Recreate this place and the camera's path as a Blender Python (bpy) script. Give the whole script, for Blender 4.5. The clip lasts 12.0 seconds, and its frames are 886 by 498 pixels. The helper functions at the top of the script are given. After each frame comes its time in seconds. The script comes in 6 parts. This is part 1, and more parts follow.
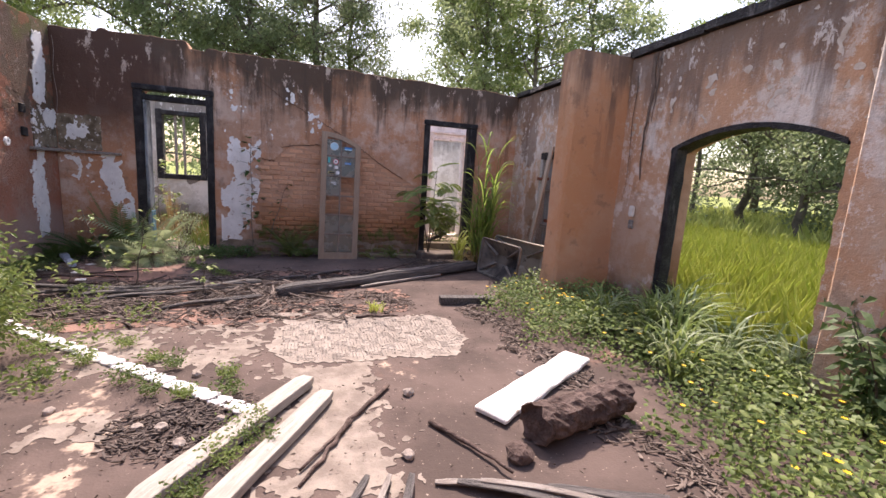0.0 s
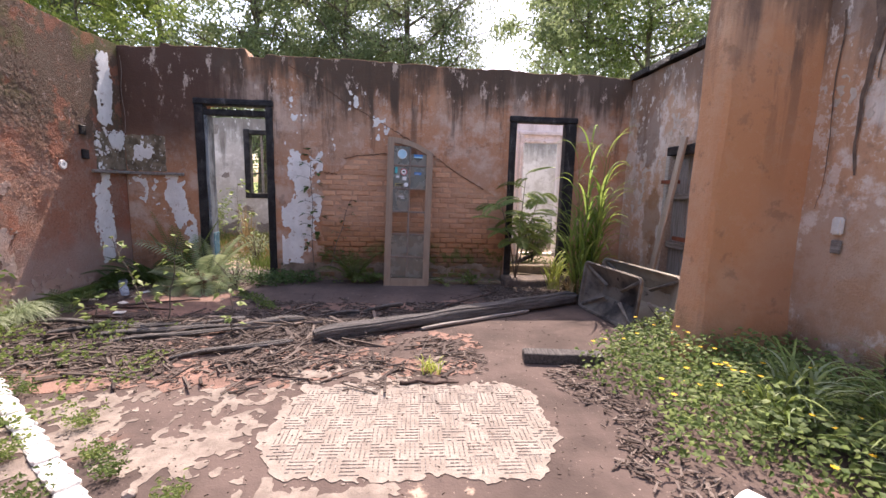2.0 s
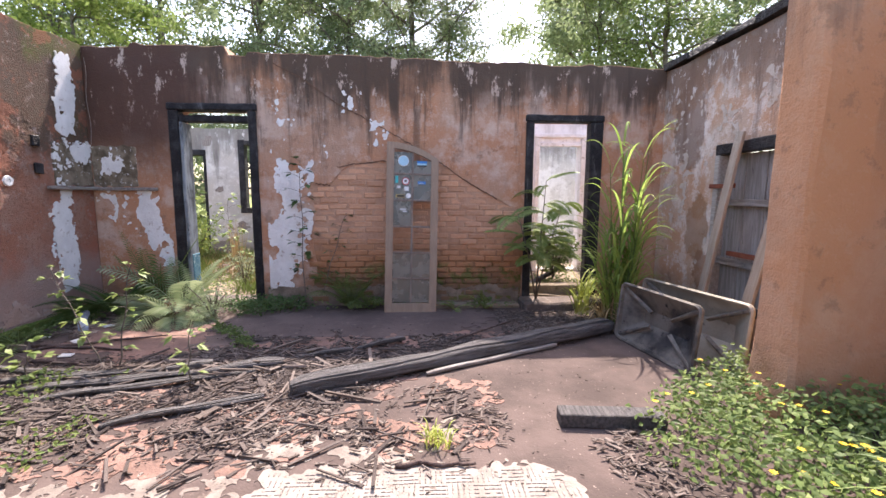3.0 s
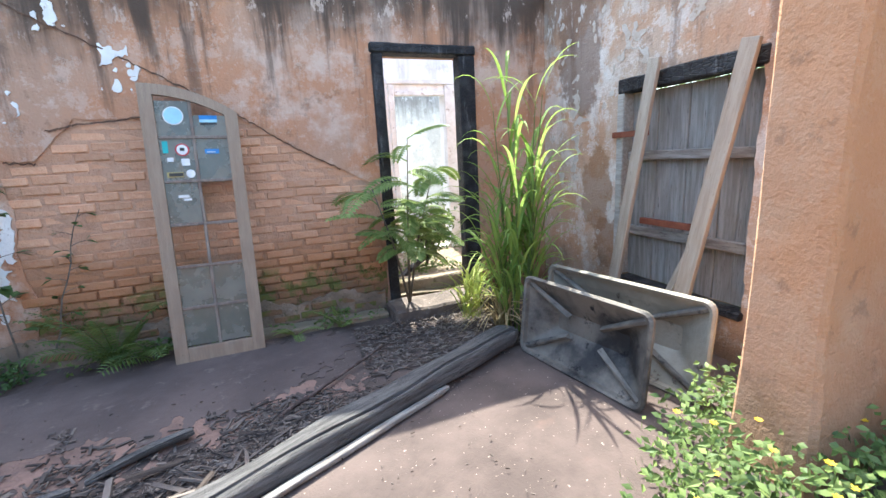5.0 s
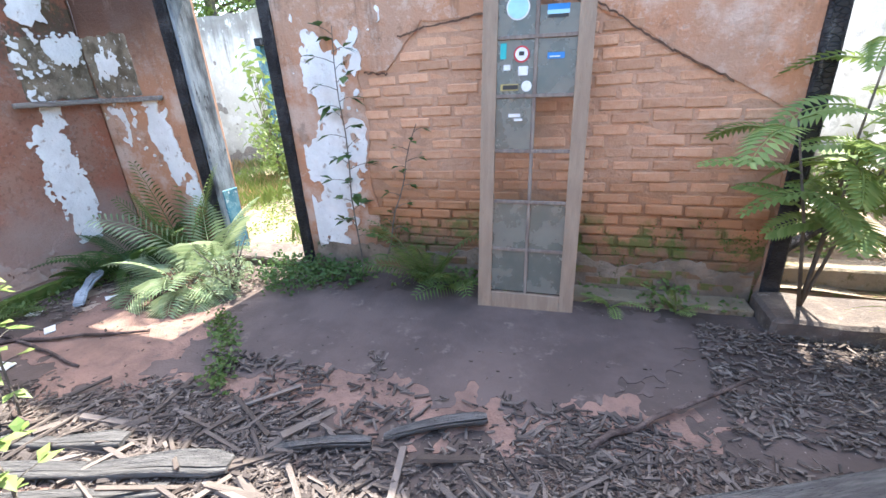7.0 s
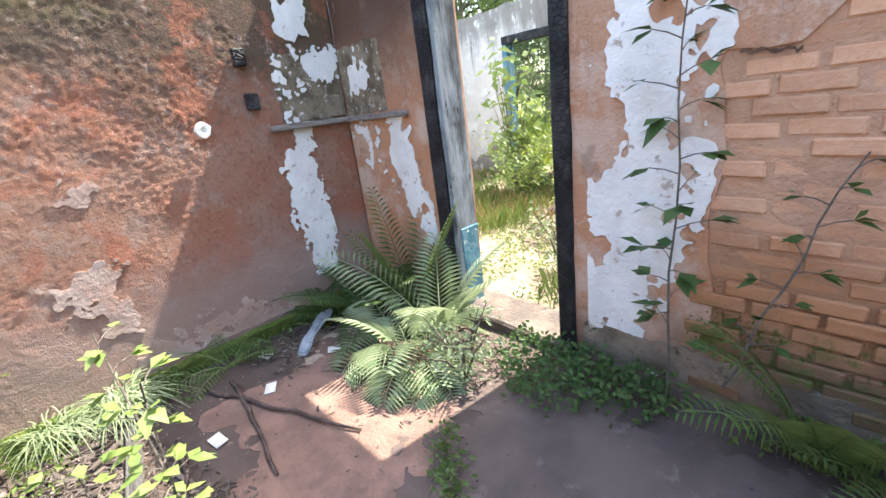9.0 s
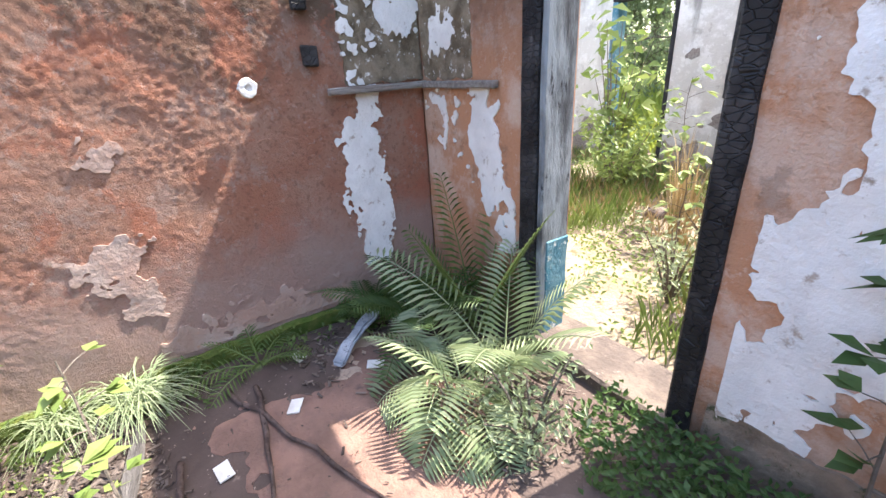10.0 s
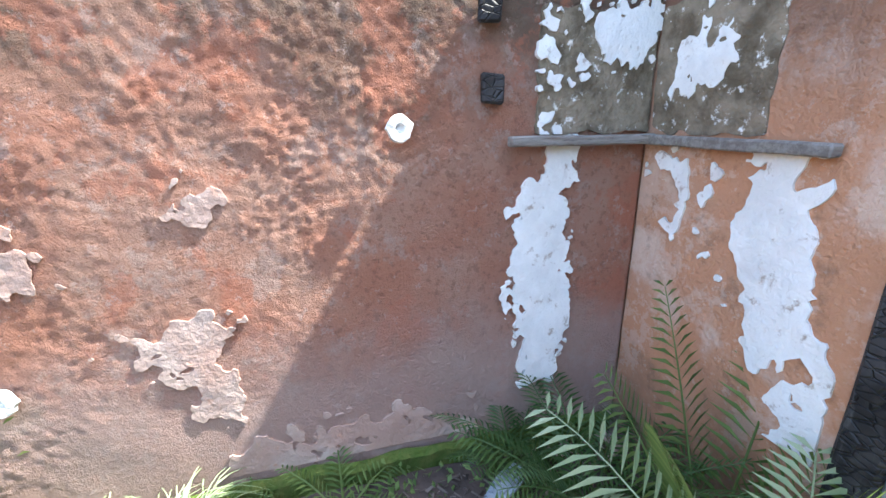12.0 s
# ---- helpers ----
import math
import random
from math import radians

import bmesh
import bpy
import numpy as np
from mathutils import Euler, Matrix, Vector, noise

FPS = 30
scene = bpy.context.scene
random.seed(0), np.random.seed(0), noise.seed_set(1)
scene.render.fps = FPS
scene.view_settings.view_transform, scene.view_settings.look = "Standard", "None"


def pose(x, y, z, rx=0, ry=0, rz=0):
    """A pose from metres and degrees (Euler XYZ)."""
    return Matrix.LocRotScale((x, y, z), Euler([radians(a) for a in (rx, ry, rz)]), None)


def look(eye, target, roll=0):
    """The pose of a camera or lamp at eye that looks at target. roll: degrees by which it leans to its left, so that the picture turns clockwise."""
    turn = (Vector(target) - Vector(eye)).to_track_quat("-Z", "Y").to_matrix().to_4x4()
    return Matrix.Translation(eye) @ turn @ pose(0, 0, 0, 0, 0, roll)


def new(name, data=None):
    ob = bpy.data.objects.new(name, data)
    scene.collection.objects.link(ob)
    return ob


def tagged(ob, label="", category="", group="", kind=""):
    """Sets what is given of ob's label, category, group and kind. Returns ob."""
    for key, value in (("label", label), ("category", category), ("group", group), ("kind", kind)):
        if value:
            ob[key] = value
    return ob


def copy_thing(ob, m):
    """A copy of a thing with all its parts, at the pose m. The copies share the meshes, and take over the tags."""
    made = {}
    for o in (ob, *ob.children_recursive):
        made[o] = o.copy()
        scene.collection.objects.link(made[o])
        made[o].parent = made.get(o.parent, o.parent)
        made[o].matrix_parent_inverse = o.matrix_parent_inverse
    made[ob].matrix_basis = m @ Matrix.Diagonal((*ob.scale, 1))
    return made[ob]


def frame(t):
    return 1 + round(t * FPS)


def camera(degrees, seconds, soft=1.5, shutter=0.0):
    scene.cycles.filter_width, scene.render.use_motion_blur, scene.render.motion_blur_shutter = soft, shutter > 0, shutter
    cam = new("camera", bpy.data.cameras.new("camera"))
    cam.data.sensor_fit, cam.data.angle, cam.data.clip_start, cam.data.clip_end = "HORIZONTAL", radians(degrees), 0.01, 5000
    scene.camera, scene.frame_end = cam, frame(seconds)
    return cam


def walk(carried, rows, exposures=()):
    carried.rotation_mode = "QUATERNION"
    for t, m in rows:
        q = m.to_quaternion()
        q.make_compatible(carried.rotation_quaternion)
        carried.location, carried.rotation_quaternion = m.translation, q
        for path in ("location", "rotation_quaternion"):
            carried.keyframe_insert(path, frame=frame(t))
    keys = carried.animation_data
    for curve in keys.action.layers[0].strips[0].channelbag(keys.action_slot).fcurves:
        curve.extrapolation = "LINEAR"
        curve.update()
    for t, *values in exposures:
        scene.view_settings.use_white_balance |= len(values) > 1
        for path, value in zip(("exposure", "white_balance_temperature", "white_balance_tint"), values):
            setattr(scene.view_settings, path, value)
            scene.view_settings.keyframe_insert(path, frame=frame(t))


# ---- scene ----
cam = camera(92.5, 12.0)
PATH = [
    (0, (0.777, 0.312, 1.423), (1.371, 2.194, 1.096), 3.7),
    (0.5, (0.856, 0.466, 1.412), (1.424, 2.337, 0.993), 2.1),
    (1, (0.983, 0.916, 1.41), (1.695, 2.748, 1.04), 3.5),
    (1.5, (1.133, 1.318, 1.438), (1.684, 3.21, 1.101), -0.7),
    (2, (1.285, 1.564, 1.398), (1.427, 3.537, 1.106), 1.5),
    (2.5, (1.348, 1.847, 1.352), (1.136, 3.763, 0.82), 1.4),
    (3, (1.354, 2.352, 1.407), (1.448, 4.334, 1.159), 0.3),
    (3.5, (1.523, 2.826, 1.418), (2.038, 4.744, 1.184), -0.3),
    (3.7, (1.617, 2.958, 1.399), (2.209, 4.859, 1.207), -0.6),
    (5.3, (1.793, 4.053, 1.432), (2.45, 5.881, 0.954), -3.4),
    (5.5, (1.796, 4.138, 1.423), (2.149, 6.046, 0.941), -1.1),
    (6, (1.738, 4.308, 1.432), (1.485, 6.174, 0.76), 2.5),
    (6.5, (1.617, 4.588, 1.455), (1.313, 6.456, 0.807), 0.7),
    (7, (1.517, 4.848, 1.467), (0.916, 6.607, 0.73), -3.6),
    (7.5, (1.295, 5.248, 1.488), (0.174, 6.827, 0.988), -2.2),
    (9.3, (0.281, 5.917, 1.522), (-1.164, 7.116, 0.833), -6.3),
    (9.5, (0.171, 6.021, 1.529), (-1.36, 7.152, 0.916), -2.1),
    (10, (-0.073, 6.176, 1.57), (-1.618, 7.171, 0.783), -3.8),
    (10.5, (-0.407, 6.273, 1.564), (-1.958, 7.267, 0.784), -2.8),
    (11, (-0.625, 6.34, 1.534), (-2.2, 7.309, 0.773), 0.3),
    (11.5, (-0.89, 6.429, 1.568), (-2.691, 7.075, 0.988), -2.8),
    (12, (-1.035, 6.393, 1.561), (-2.881, 6.896, 0.977), -0.5),
]
EXPOSURES = [(0, 1.42, 7100, 25), (2.5, 1.75, 7050, 24), (3.5, 2.25, 6350, 13), (5.5, 2.74, 6080, 2), (6.5, 2.94, 6080, 2), (7.1, 2.94, 6250, 7), (7.5, 2.85, 6380, 6), (9.5, 2.65, 6680, 9), (10.5, 2.55, 6550, 15), (11.5, 2.82, 6350, 15), (12, 3.08, 6100, 6)]

walk(cam, [(t, look(eye, target, roll)) for t, eye, target, roll in PATH], EXPOSURES)

# ---- light ----
SUN_DIR = Vector((-0.085, -0.63, -1.0)).normalized()
world = bpy.data.worlds.new("sky")
scene.world = world
world.use_nodes = True
sky = world.node_tree.nodes.new("ShaderNodeTexSky")
sky.sky_type, sky.sun_disc = "NISHITA", False
sky.sun_elevation, sky.sun_rotation = math.asin(-SUN_DIR.z), math.atan2(-SUN_DIR.x, -SUN_DIR.y)
sky.air_density, sky.dust_density, sky.ozone_density = 1.2, 2.5, 1.5
world.node_tree.nodes["Background"].inputs["Strength"].default_value = 0.15
world.node_tree.links.new(sky.outputs[0], world.node_tree.nodes["Background"].inputs["Color"])
sun = new("sun", bpy.data.lights.new("sun", "SUN"))
sun.data.energy, sun.data.angle, sun.data.color = 3.1, radians(0.6), (1.0, 0.95, 0.87)
sun.matrix_world = look((0, 0, 20), Vector((0, 0, 20)) + SUN_DIR)

# ---- materials ----
class Nodes:
    """A short way to write a node material."""

    def __init__(self, name):
        self.m = bpy.data.materials.new(name)
        self.m.use_nodes = True
        self.t = self.m.node_tree
        self.b = self.t.nodes["Principled BSDF"]
        self.co = self.t.nodes.new("ShaderNodeTexCoord").outputs["Object"]

    def put(self, slot, v):
        if isinstance(v, bpy.types.NodeSocket):
            self.t.links.new(v, slot)
        else:
            slot.default_value = (*v, 1) if isinstance(v, tuple) and len(v) == 3 and slot.type == "RGBA" else v

    def noise(self, scale, detail=4, rough=0.55, stretch=(1, 1, 1), shift=0.0, distort=0.0):
        mp = self.t.nodes.new("ShaderNodeMapping")
        self.t.links.new(self.co, mp.inputs[0])
        mp.inputs["Scale"].default_value = stretch
        mp.inputs["Location"].default_value = (shift, shift * 1.7, shift * 0.6)
        n = self.t.nodes.new("ShaderNodeTexNoise")
        self.t.links.new(mp.outputs[0], n.inputs["Vector"])
        n.inputs["Scale"].default_value, n.inputs["Detail"].default_value = scale, detail
        n.inputs["Roughness"].default_value, n.inputs["Distortion"].default_value = rough, distort
        return n.outputs[0]

    def cells(self, scale, feature="F1"):
        n = self.t.nodes.new("ShaderNodeTexVoronoi")
        n.feature = feature
        self.t.links.new(self.co, n.inputs["Vector"])
        n.inputs["Scale"].default_value = scale
        return n.outputs["Distance"]

    def step(self, v, a, b):
        """0 below a, 1 above b."""
        n = self.t.nodes.new("ShaderNodeMapRange")
        n.interpolation_type = "SMOOTHSTEP"
        self.put(n.inputs[0], v)
        n.inputs[1].default_value, n.inputs[2].default_value = min(a, b), max(a, b)
        if a > b:
            n.inputs[3].default_value, n.inputs[4].default_value = 1.0, 0.0
        return n.outputs[0]

    def calc(self, op, a, b=0.0):
        n = self.t.nodes.new("ShaderNodeMath")
        n.operation = op
        self.put(n.inputs[0], a), self.put(n.inputs[1], b)
        return n.outputs[0]

    def mix(self, f, a, b):
        n = self.t.nodes.new("ShaderNodeMix")
        n.data_type = "RGBA"
        self.put(n.inputs["Factor"], f), self.put(n.inputs[6], a), self.put(n.inputs[7], b)
        return n.outputs[2]

    def axis(self, i):
        n = self.t.nodes.new("ShaderNodeSeparateXYZ")
        self.t.links.new(self.co, n.inputs[0])
        return n.outputs[i]

    def chance(self):
        return self.t.nodes.new("ShaderNodeObjectInfo").outputs["Random"]

    def island(self):
        return self.t.nodes.new("ShaderNodeNewGeometry").outputs["Random Per Island"]

    def vary(self, c, f, lo=0.75, hi=1.25):
        n = self.t.nodes.new("ShaderNodeHueSaturation")
        self.put(n.inputs["Color"], c)
        r = self.t.nodes.new("ShaderNodeMapRange")
        self.put(r.inputs[0], f)
        r.inputs[3].default_value, r.inputs[4].default_value = lo, hi
        self.t.links.new(r.outputs[0], n.inputs["Value"])
        return n.outputs[0]

    def done(self, color, rough=0.9, bump=None, depth=0.01, metal=0.0, spec=0.3):
        self.put(self.b.inputs["Base Color"], color), self.put(self.b.inputs["Roughness"], rough)
        self.b.inputs["Metallic"].default_value = metal
        self.b.inputs["Specular IOR Level"].default_value = spec
        if bump is not None:
            n = self.t.nodes.new("ShaderNodeBump")
            n.inputs["Distance"].default_value = depth
            self.put(n.inputs["Height"], bump)
            self.t.links.new(n.outputs[0], self.b.inputs["Normal"])
        return self.m


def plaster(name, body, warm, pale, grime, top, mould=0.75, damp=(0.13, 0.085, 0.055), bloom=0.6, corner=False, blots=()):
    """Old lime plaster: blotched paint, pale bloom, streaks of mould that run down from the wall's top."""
    n = Nodes(name)
    z = n.axis(2)
    c = n.mix(n.step(n.noise(0.8, 6, 0.62), 0.42, 0.58), body, warm)
    c = n.mix(n.calc("MULTIPLY", n.step(n.noise(1.2, 7, 0.68, shift=3.0), 0.5, 0.6), bloom), c, pale)
    c = n.mix(n.calc("MULTIPLY", n.step(n.noise(20, 5, 0.7, shift=1.0), 0.58, 0.66), bloom * 0.7), c, pale)
    c = n.mix(n.calc("MULTIPLY", n.step(n.noise(6, 6, 0.7, shift=13.0), 0.56, 0.66), 0.35), c, grime)
    flake = n.step(n.noise(3.2, 9, 0.78, shift=31.0), 0.535, 0.56)
    c = n.mix(n.calc("MULTIPLY", flake, 0.6 * bloom), c, pale)
    c = n.mix(n.calc("MULTIPLY", n.step(n.noise(4.4, 9, 0.76, shift=37.0), 0.57, 0.6), 0.55 * bloom), c, warm)
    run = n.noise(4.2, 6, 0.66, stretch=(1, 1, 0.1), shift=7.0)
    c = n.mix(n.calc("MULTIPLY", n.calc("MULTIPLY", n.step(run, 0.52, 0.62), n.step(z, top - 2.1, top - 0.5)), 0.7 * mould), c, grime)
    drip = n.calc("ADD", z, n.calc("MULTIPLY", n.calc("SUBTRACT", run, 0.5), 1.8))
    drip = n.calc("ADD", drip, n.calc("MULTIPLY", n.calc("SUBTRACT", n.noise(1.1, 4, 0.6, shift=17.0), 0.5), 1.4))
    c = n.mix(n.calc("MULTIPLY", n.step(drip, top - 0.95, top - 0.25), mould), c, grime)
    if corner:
        # dark brown towards the low-x end, from mid height up, with a ragged edge
        ragged_x = n.calc("ADD", n.axis(0), n.calc("MULTIPLY", n.noise(1.5, 5, 0.6, shift=23.0), 1.6))
        c = n.mix(n.calc("MULTIPLY", n.calc("MULTIPLY", n.step(ragged_x, -0.1, -1.0), n.step(z, 1.35, 2.2)), 0.95), c, (0.085, 0.046, 0.034))
    for axis, u, v, ru, rv, tone in blots:
        du = n.calc("DIVIDE", n.calc("SUBTRACT", n.axis(axis), u), ru)
        dv = n.calc("DIVIDE", n.calc("SUBTRACT", z, v), rv)
        d = n.calc("ADD", n.calc("MULTIPLY", du, du), n.calc("MULTIPLY", dv, dv))
        d = n.calc("ADD", d, n.calc("MULTIPLY", n.calc("SUBTRACT", n.noise(3.5, 7, 0.7, shift=41.0), 0.5), 3.2))
        c = n.mix(n.calc("MULTIPLY", n.step(d, 1.05, 0.75), 0.75), c, tone)
    scab = n.step(n.noise(8, 7, 0.74, stretch=(1, 1, 0.45), shift=11.0), 0.57, 0.63)
    c = n.mix(n.calc("MULTIPLY", n.calc("MULTIPLY", scab, n.step(z, top - 1.1, top - 0.3)), 0.75), c, pale)
    foot = n.calc("SUBTRACT", z, n.calc("MULTIPLY", n.noise(2.1, 5, 0.6, shift=5.0), 0.9))
    c = n.mix(n.calc("MULTIPLY", n.step(foot, 0.1, -0.4), 0.8), c, damp)
    h = n.calc("ADD", n.noise(5, 6, 0.6), n.calc("MULTIPLY", n.noise(60, 4, 0.6), 0.35))
    return n.done(c, 0.92, h, 0.025)


def speckle(name, a, b, scale=4, rough=0.9, fine=60, depth=0.006, third=None, stretch=(1, 1, 1), metal=0.0, spec=0.3, jitter=0.0):
    n = Nodes(name)
    c = n.mix(n.step(n.noise(scale, 6, 0.62, stretch), 0.36, 0.66), a, b)
    if third:
        c = n.mix(n.step(n.noise(scale * 2.7, 6, 0.7, stretch, 4.0), 0.58, 0.68), c, third)
    if jitter:
        c = n.vary(c, n.chance(), 1 - jitter, 1 + jitter)
    h = n.calc("ADD", n.noise(fine, 5, 0.6, stretch), n.noise(fine * 0.2, 4, 0.6, stretch, 2.0))
    return n.done(c, rough, h, depth, metal, spec)


def leafy(name, a, b, rough=0.5, glow=0.35):
    """Leaves: colour changes from leaf to leaf, light comes through the blade."""
    n = Nodes(name)
    c = n.vary(n.mix(n.island(), a, b), n.noise(1.3, 3), 0.7, 1.3)
    m = n.done(c, rough, spec=0.35)
    tr = n.t.nodes.new("ShaderNodeBsdfTranslucent")
    n.t.links.new(c, tr.inputs[0])
    mx = n.t.nodes.new("ShaderNodeMixShader")
    mx.inputs[0].default_value = glow
    n.t.links.new(n.b.outputs[0], mx.inputs[1])
    n.t.links.new(tr.outputs[0], mx.inputs[2])
    n.t.links.new(mx.outputs[0], n.t.nodes["Material Output"].inputs["Surface"])
    return m


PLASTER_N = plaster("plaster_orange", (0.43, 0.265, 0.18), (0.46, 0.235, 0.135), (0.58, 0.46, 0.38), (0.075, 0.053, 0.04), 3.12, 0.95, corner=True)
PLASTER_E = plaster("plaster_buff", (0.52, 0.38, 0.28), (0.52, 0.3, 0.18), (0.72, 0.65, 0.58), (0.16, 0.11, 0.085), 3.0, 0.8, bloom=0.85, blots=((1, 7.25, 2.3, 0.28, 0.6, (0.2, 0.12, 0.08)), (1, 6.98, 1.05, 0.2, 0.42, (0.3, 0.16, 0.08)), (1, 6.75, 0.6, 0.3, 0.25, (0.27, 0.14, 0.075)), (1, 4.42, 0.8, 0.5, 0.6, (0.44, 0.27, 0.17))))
PALE_BLOOM = speckle("pale_bloom", (0.58, 0.51, 0.44), (0.47, 0.38, 0.3), 7, 0.92, 40, 0.006, (0.36, 0.26, 0.19))
DARK_STONE = speckle("dark_damp_stone", (0.09, 0.07, 0.06), (0.16, 0.125, 0.1), 6, 0.9, 30, 0.012, (0.24, 0.2, 0.17))
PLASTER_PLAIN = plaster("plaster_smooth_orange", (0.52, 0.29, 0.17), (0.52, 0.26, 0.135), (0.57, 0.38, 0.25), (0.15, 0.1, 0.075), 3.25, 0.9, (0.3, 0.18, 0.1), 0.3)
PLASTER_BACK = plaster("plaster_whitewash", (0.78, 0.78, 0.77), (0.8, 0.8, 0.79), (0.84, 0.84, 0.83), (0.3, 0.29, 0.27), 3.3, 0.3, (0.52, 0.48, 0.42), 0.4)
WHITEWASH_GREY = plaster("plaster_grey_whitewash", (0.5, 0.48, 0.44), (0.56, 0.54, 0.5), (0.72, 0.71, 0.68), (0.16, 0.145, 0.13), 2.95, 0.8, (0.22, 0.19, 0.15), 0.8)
DAMP_BASE = speckle("damp_base_render", (0.15, 0.115, 0.085), (0.26, 0.2, 0.15), 5, 0.92, 40, 0.012, (0.07, 0.075, 0.035))
LIME = speckle("white_lime_coat", (0.78, 0.77, 0.75), (0.66, 0.65, 0.63), 5, 0.9, 40, 0.008, (0.42, 0.36, 0.31))


def raw_render_material():
    """Crumbling earth render: orange-red where it has broken, brown and mossy high up, pinkish and pale low down."""
    n = Nodes("raw_red_render")
    c = n.mix(n.step(n.noise(1.7, 6, 0.62), 0.38, 0.62), (0.37, 0.165, 0.105), (0.4, 0.235, 0.17))
    c = n.mix(n.calc("MULTIPLY", n.step(n.noise(4, 8, 0.74, shift=2.0), 0.52, 0.6), 0.6), c, (0.4, 0.29, 0.24))
    z = n.axis(2)
    up = n.calc("ADD", z, n.calc("MULTIPLY", n.noise(1.9, 6, 0.66, shift=6.0), 1.3))
    c = n.mix(n.calc("MULTIPLY", n.step(up, 2.1, 2.65), 0.88), c, (0.105, 0.078, 0.054))
    c = n.mix(n.calc("MULTIPLY", n.step(n.noise(1.1, 4, 0.6, shift=9.0), 0.5, 0.64), n.step(up, 2.6, 3.1)), c, (0.13, 0.125, 0.04))
    c = n.mix(n.calc("MULTIPLY", n.step(n.noise(30, 6, 0.75, shift=3.0), 0.48, 0.4), 0.5), c, (0.19, 0.09, 0.06))
    c = n.mix(n.calc("MULTIPLY", n.step(n.noise(3.1, 6, 0.7, shift=14.0), 0.54, 0.6), 0.5), c, (0.43, 0.15, 0.085))
    c = n.mix(n.calc("MULTIPLY", n.step(n.noise(13, 8, 0.75, shift=19.0), 0.58, 0.62), 0.5), c, (0.45, 0.33, 0.28))
    low = n.calc("ADD", z, n.calc("MULTIPLY", n.noise(2.4, 6, 0.65, shift=8.0), 0.8))
    c = n.mix(n.calc("MULTIPLY", n.step(low, 1.3, 0.85), 0.7), c, (0.41, 0.3, 0.26))
    h = n.calc("ADD", n.noise(48, 8, 0.72), n.calc("MULTIPLY", n.noise(130, 4, 0.7), 0.5))
    return n.done(c, 0.95, h, 0.022)


RENDER_W = raw_render_material()
SKIM = speckle("pinkish_skim", (0.37, 0.24, 0.19), (0.43, 0.33, 0.28), 3, 0.92, 40, 0.01, (0.42, 0.24, 0.17))


def floor_material():
    """Dark screeded floor worn through to pale base, with red earth washed over it."""
    n = Nodes("worn_floor_screed")
    dark = n.mix(n.step(n.noise(1.6, 6, 0.62), 0.35, 0.65), (0.068, 0.05, 0.043), (0.115, 0.084, 0.072))
    wear = n.noise(0.62, 7, 0.66, shift=4.0)
    c = n.mix(n.step(wear, 0.62, 0.65), dark, n.mix(n.noise(30, 4), (0.33, 0.24, 0.18), (0.42, 0.33, 0.26)))
    earth = n.noise(0.9, 6, 0.6, shift=1.3)
    c = n.mix(n.calc("MULTIPLY", n.step(earth, 0.62, 0.72), 0.7), c, (0.24, 0.135, 0.1))
    c = n.mix(n.calc("MULTIPLY", n.step(n.noise(38, 3, 0.6), 0.66, 0.72), 0.7), c, (0.45, 0.36, 0.29))
    h = n.calc("ADD", n.noise(9, 6, 0.6), n.calc("MULTIPLY", n.noise(80, 3), 0.4))
    return n.done(c, 0.9, h, 0.008, spec=0.2)


FLOOR = floor_material()
RED_WORN = speckle("red_earth_worn", (0.17, 0.105, 0.082), (0.26, 0.155, 0.12), 4, 0.95, 60, 0.01, (0.15, 0.1, 0.082))
PALE_SCREED = speckle("pale_worn_screed", (0.22, 0.185, 0.155), (0.31, 0.265, 0.225), 7, 0.9, 70, 0.005, (0.14, 0.11, 0.09))
EARTH = speckle("red_earth", (0.19, 0.15, 0.1), (0.28, 0.22, 0.155), 2, 0.95, 30, 0.02, (0.12, 0.1, 0.05))
SOIL = speckle("grassy_soil", (0.16, 0.2, 0.04), (0.24, 0.27, 0.07), 0.7, 0.95, 12, 0.05, (0.12, 0.08, 0.045))


def brick_material():
    n = Nodes("old_brick")
    c = n.mix(n.step(n.noise(6, 6, 0.62), 0.36, 0.66), (0.49, 0.255, 0.145), (0.56, 0.33, 0.21))
    c = n.mix(n.step(n.noise(16, 6, 0.7, shift=4.0), 0.58, 0.68), c, (0.38, 0.22, 0.15))
    c = n.vary(c, n.chance(), 0.8, 1.15)
    n.co = n.t.nodes.new("ShaderNodeNewGeometry").outputs["Position"]
    low = n.calc("ADD", n.axis(2), n.calc("MULTIPLY", n.noise(2.6, 5, 0.65), 0.55))
    c = n.mix(n.calc("MULTIPLY", n.step(low, 1.25, 0.85), 0.8), c, (0.36, 0.165, 0.075))
    c = n.mix(n.calc("MULTIPLY", n.step(low, 0.82, 0.55), 0.8), c, (0.13, 0.085, 0.052))
    c = n.mix(n.calc("MULTIPLY", n.calc("MULTIPLY", n.step(n.noise(5, 6, 0.72, shift=2.0), 0.49, 0.58), 0.85), n.step(low, 0.9, 0.7)), c, (0.1, 0.12, 0.03))
    h = n.calc("ADD", n.noise(55, 5, 0.6), n.noise(11, 4, 0.6, shift=2.0))
    return n.done(c, 0.92, h, 0.008)


BRICK = brick_material()


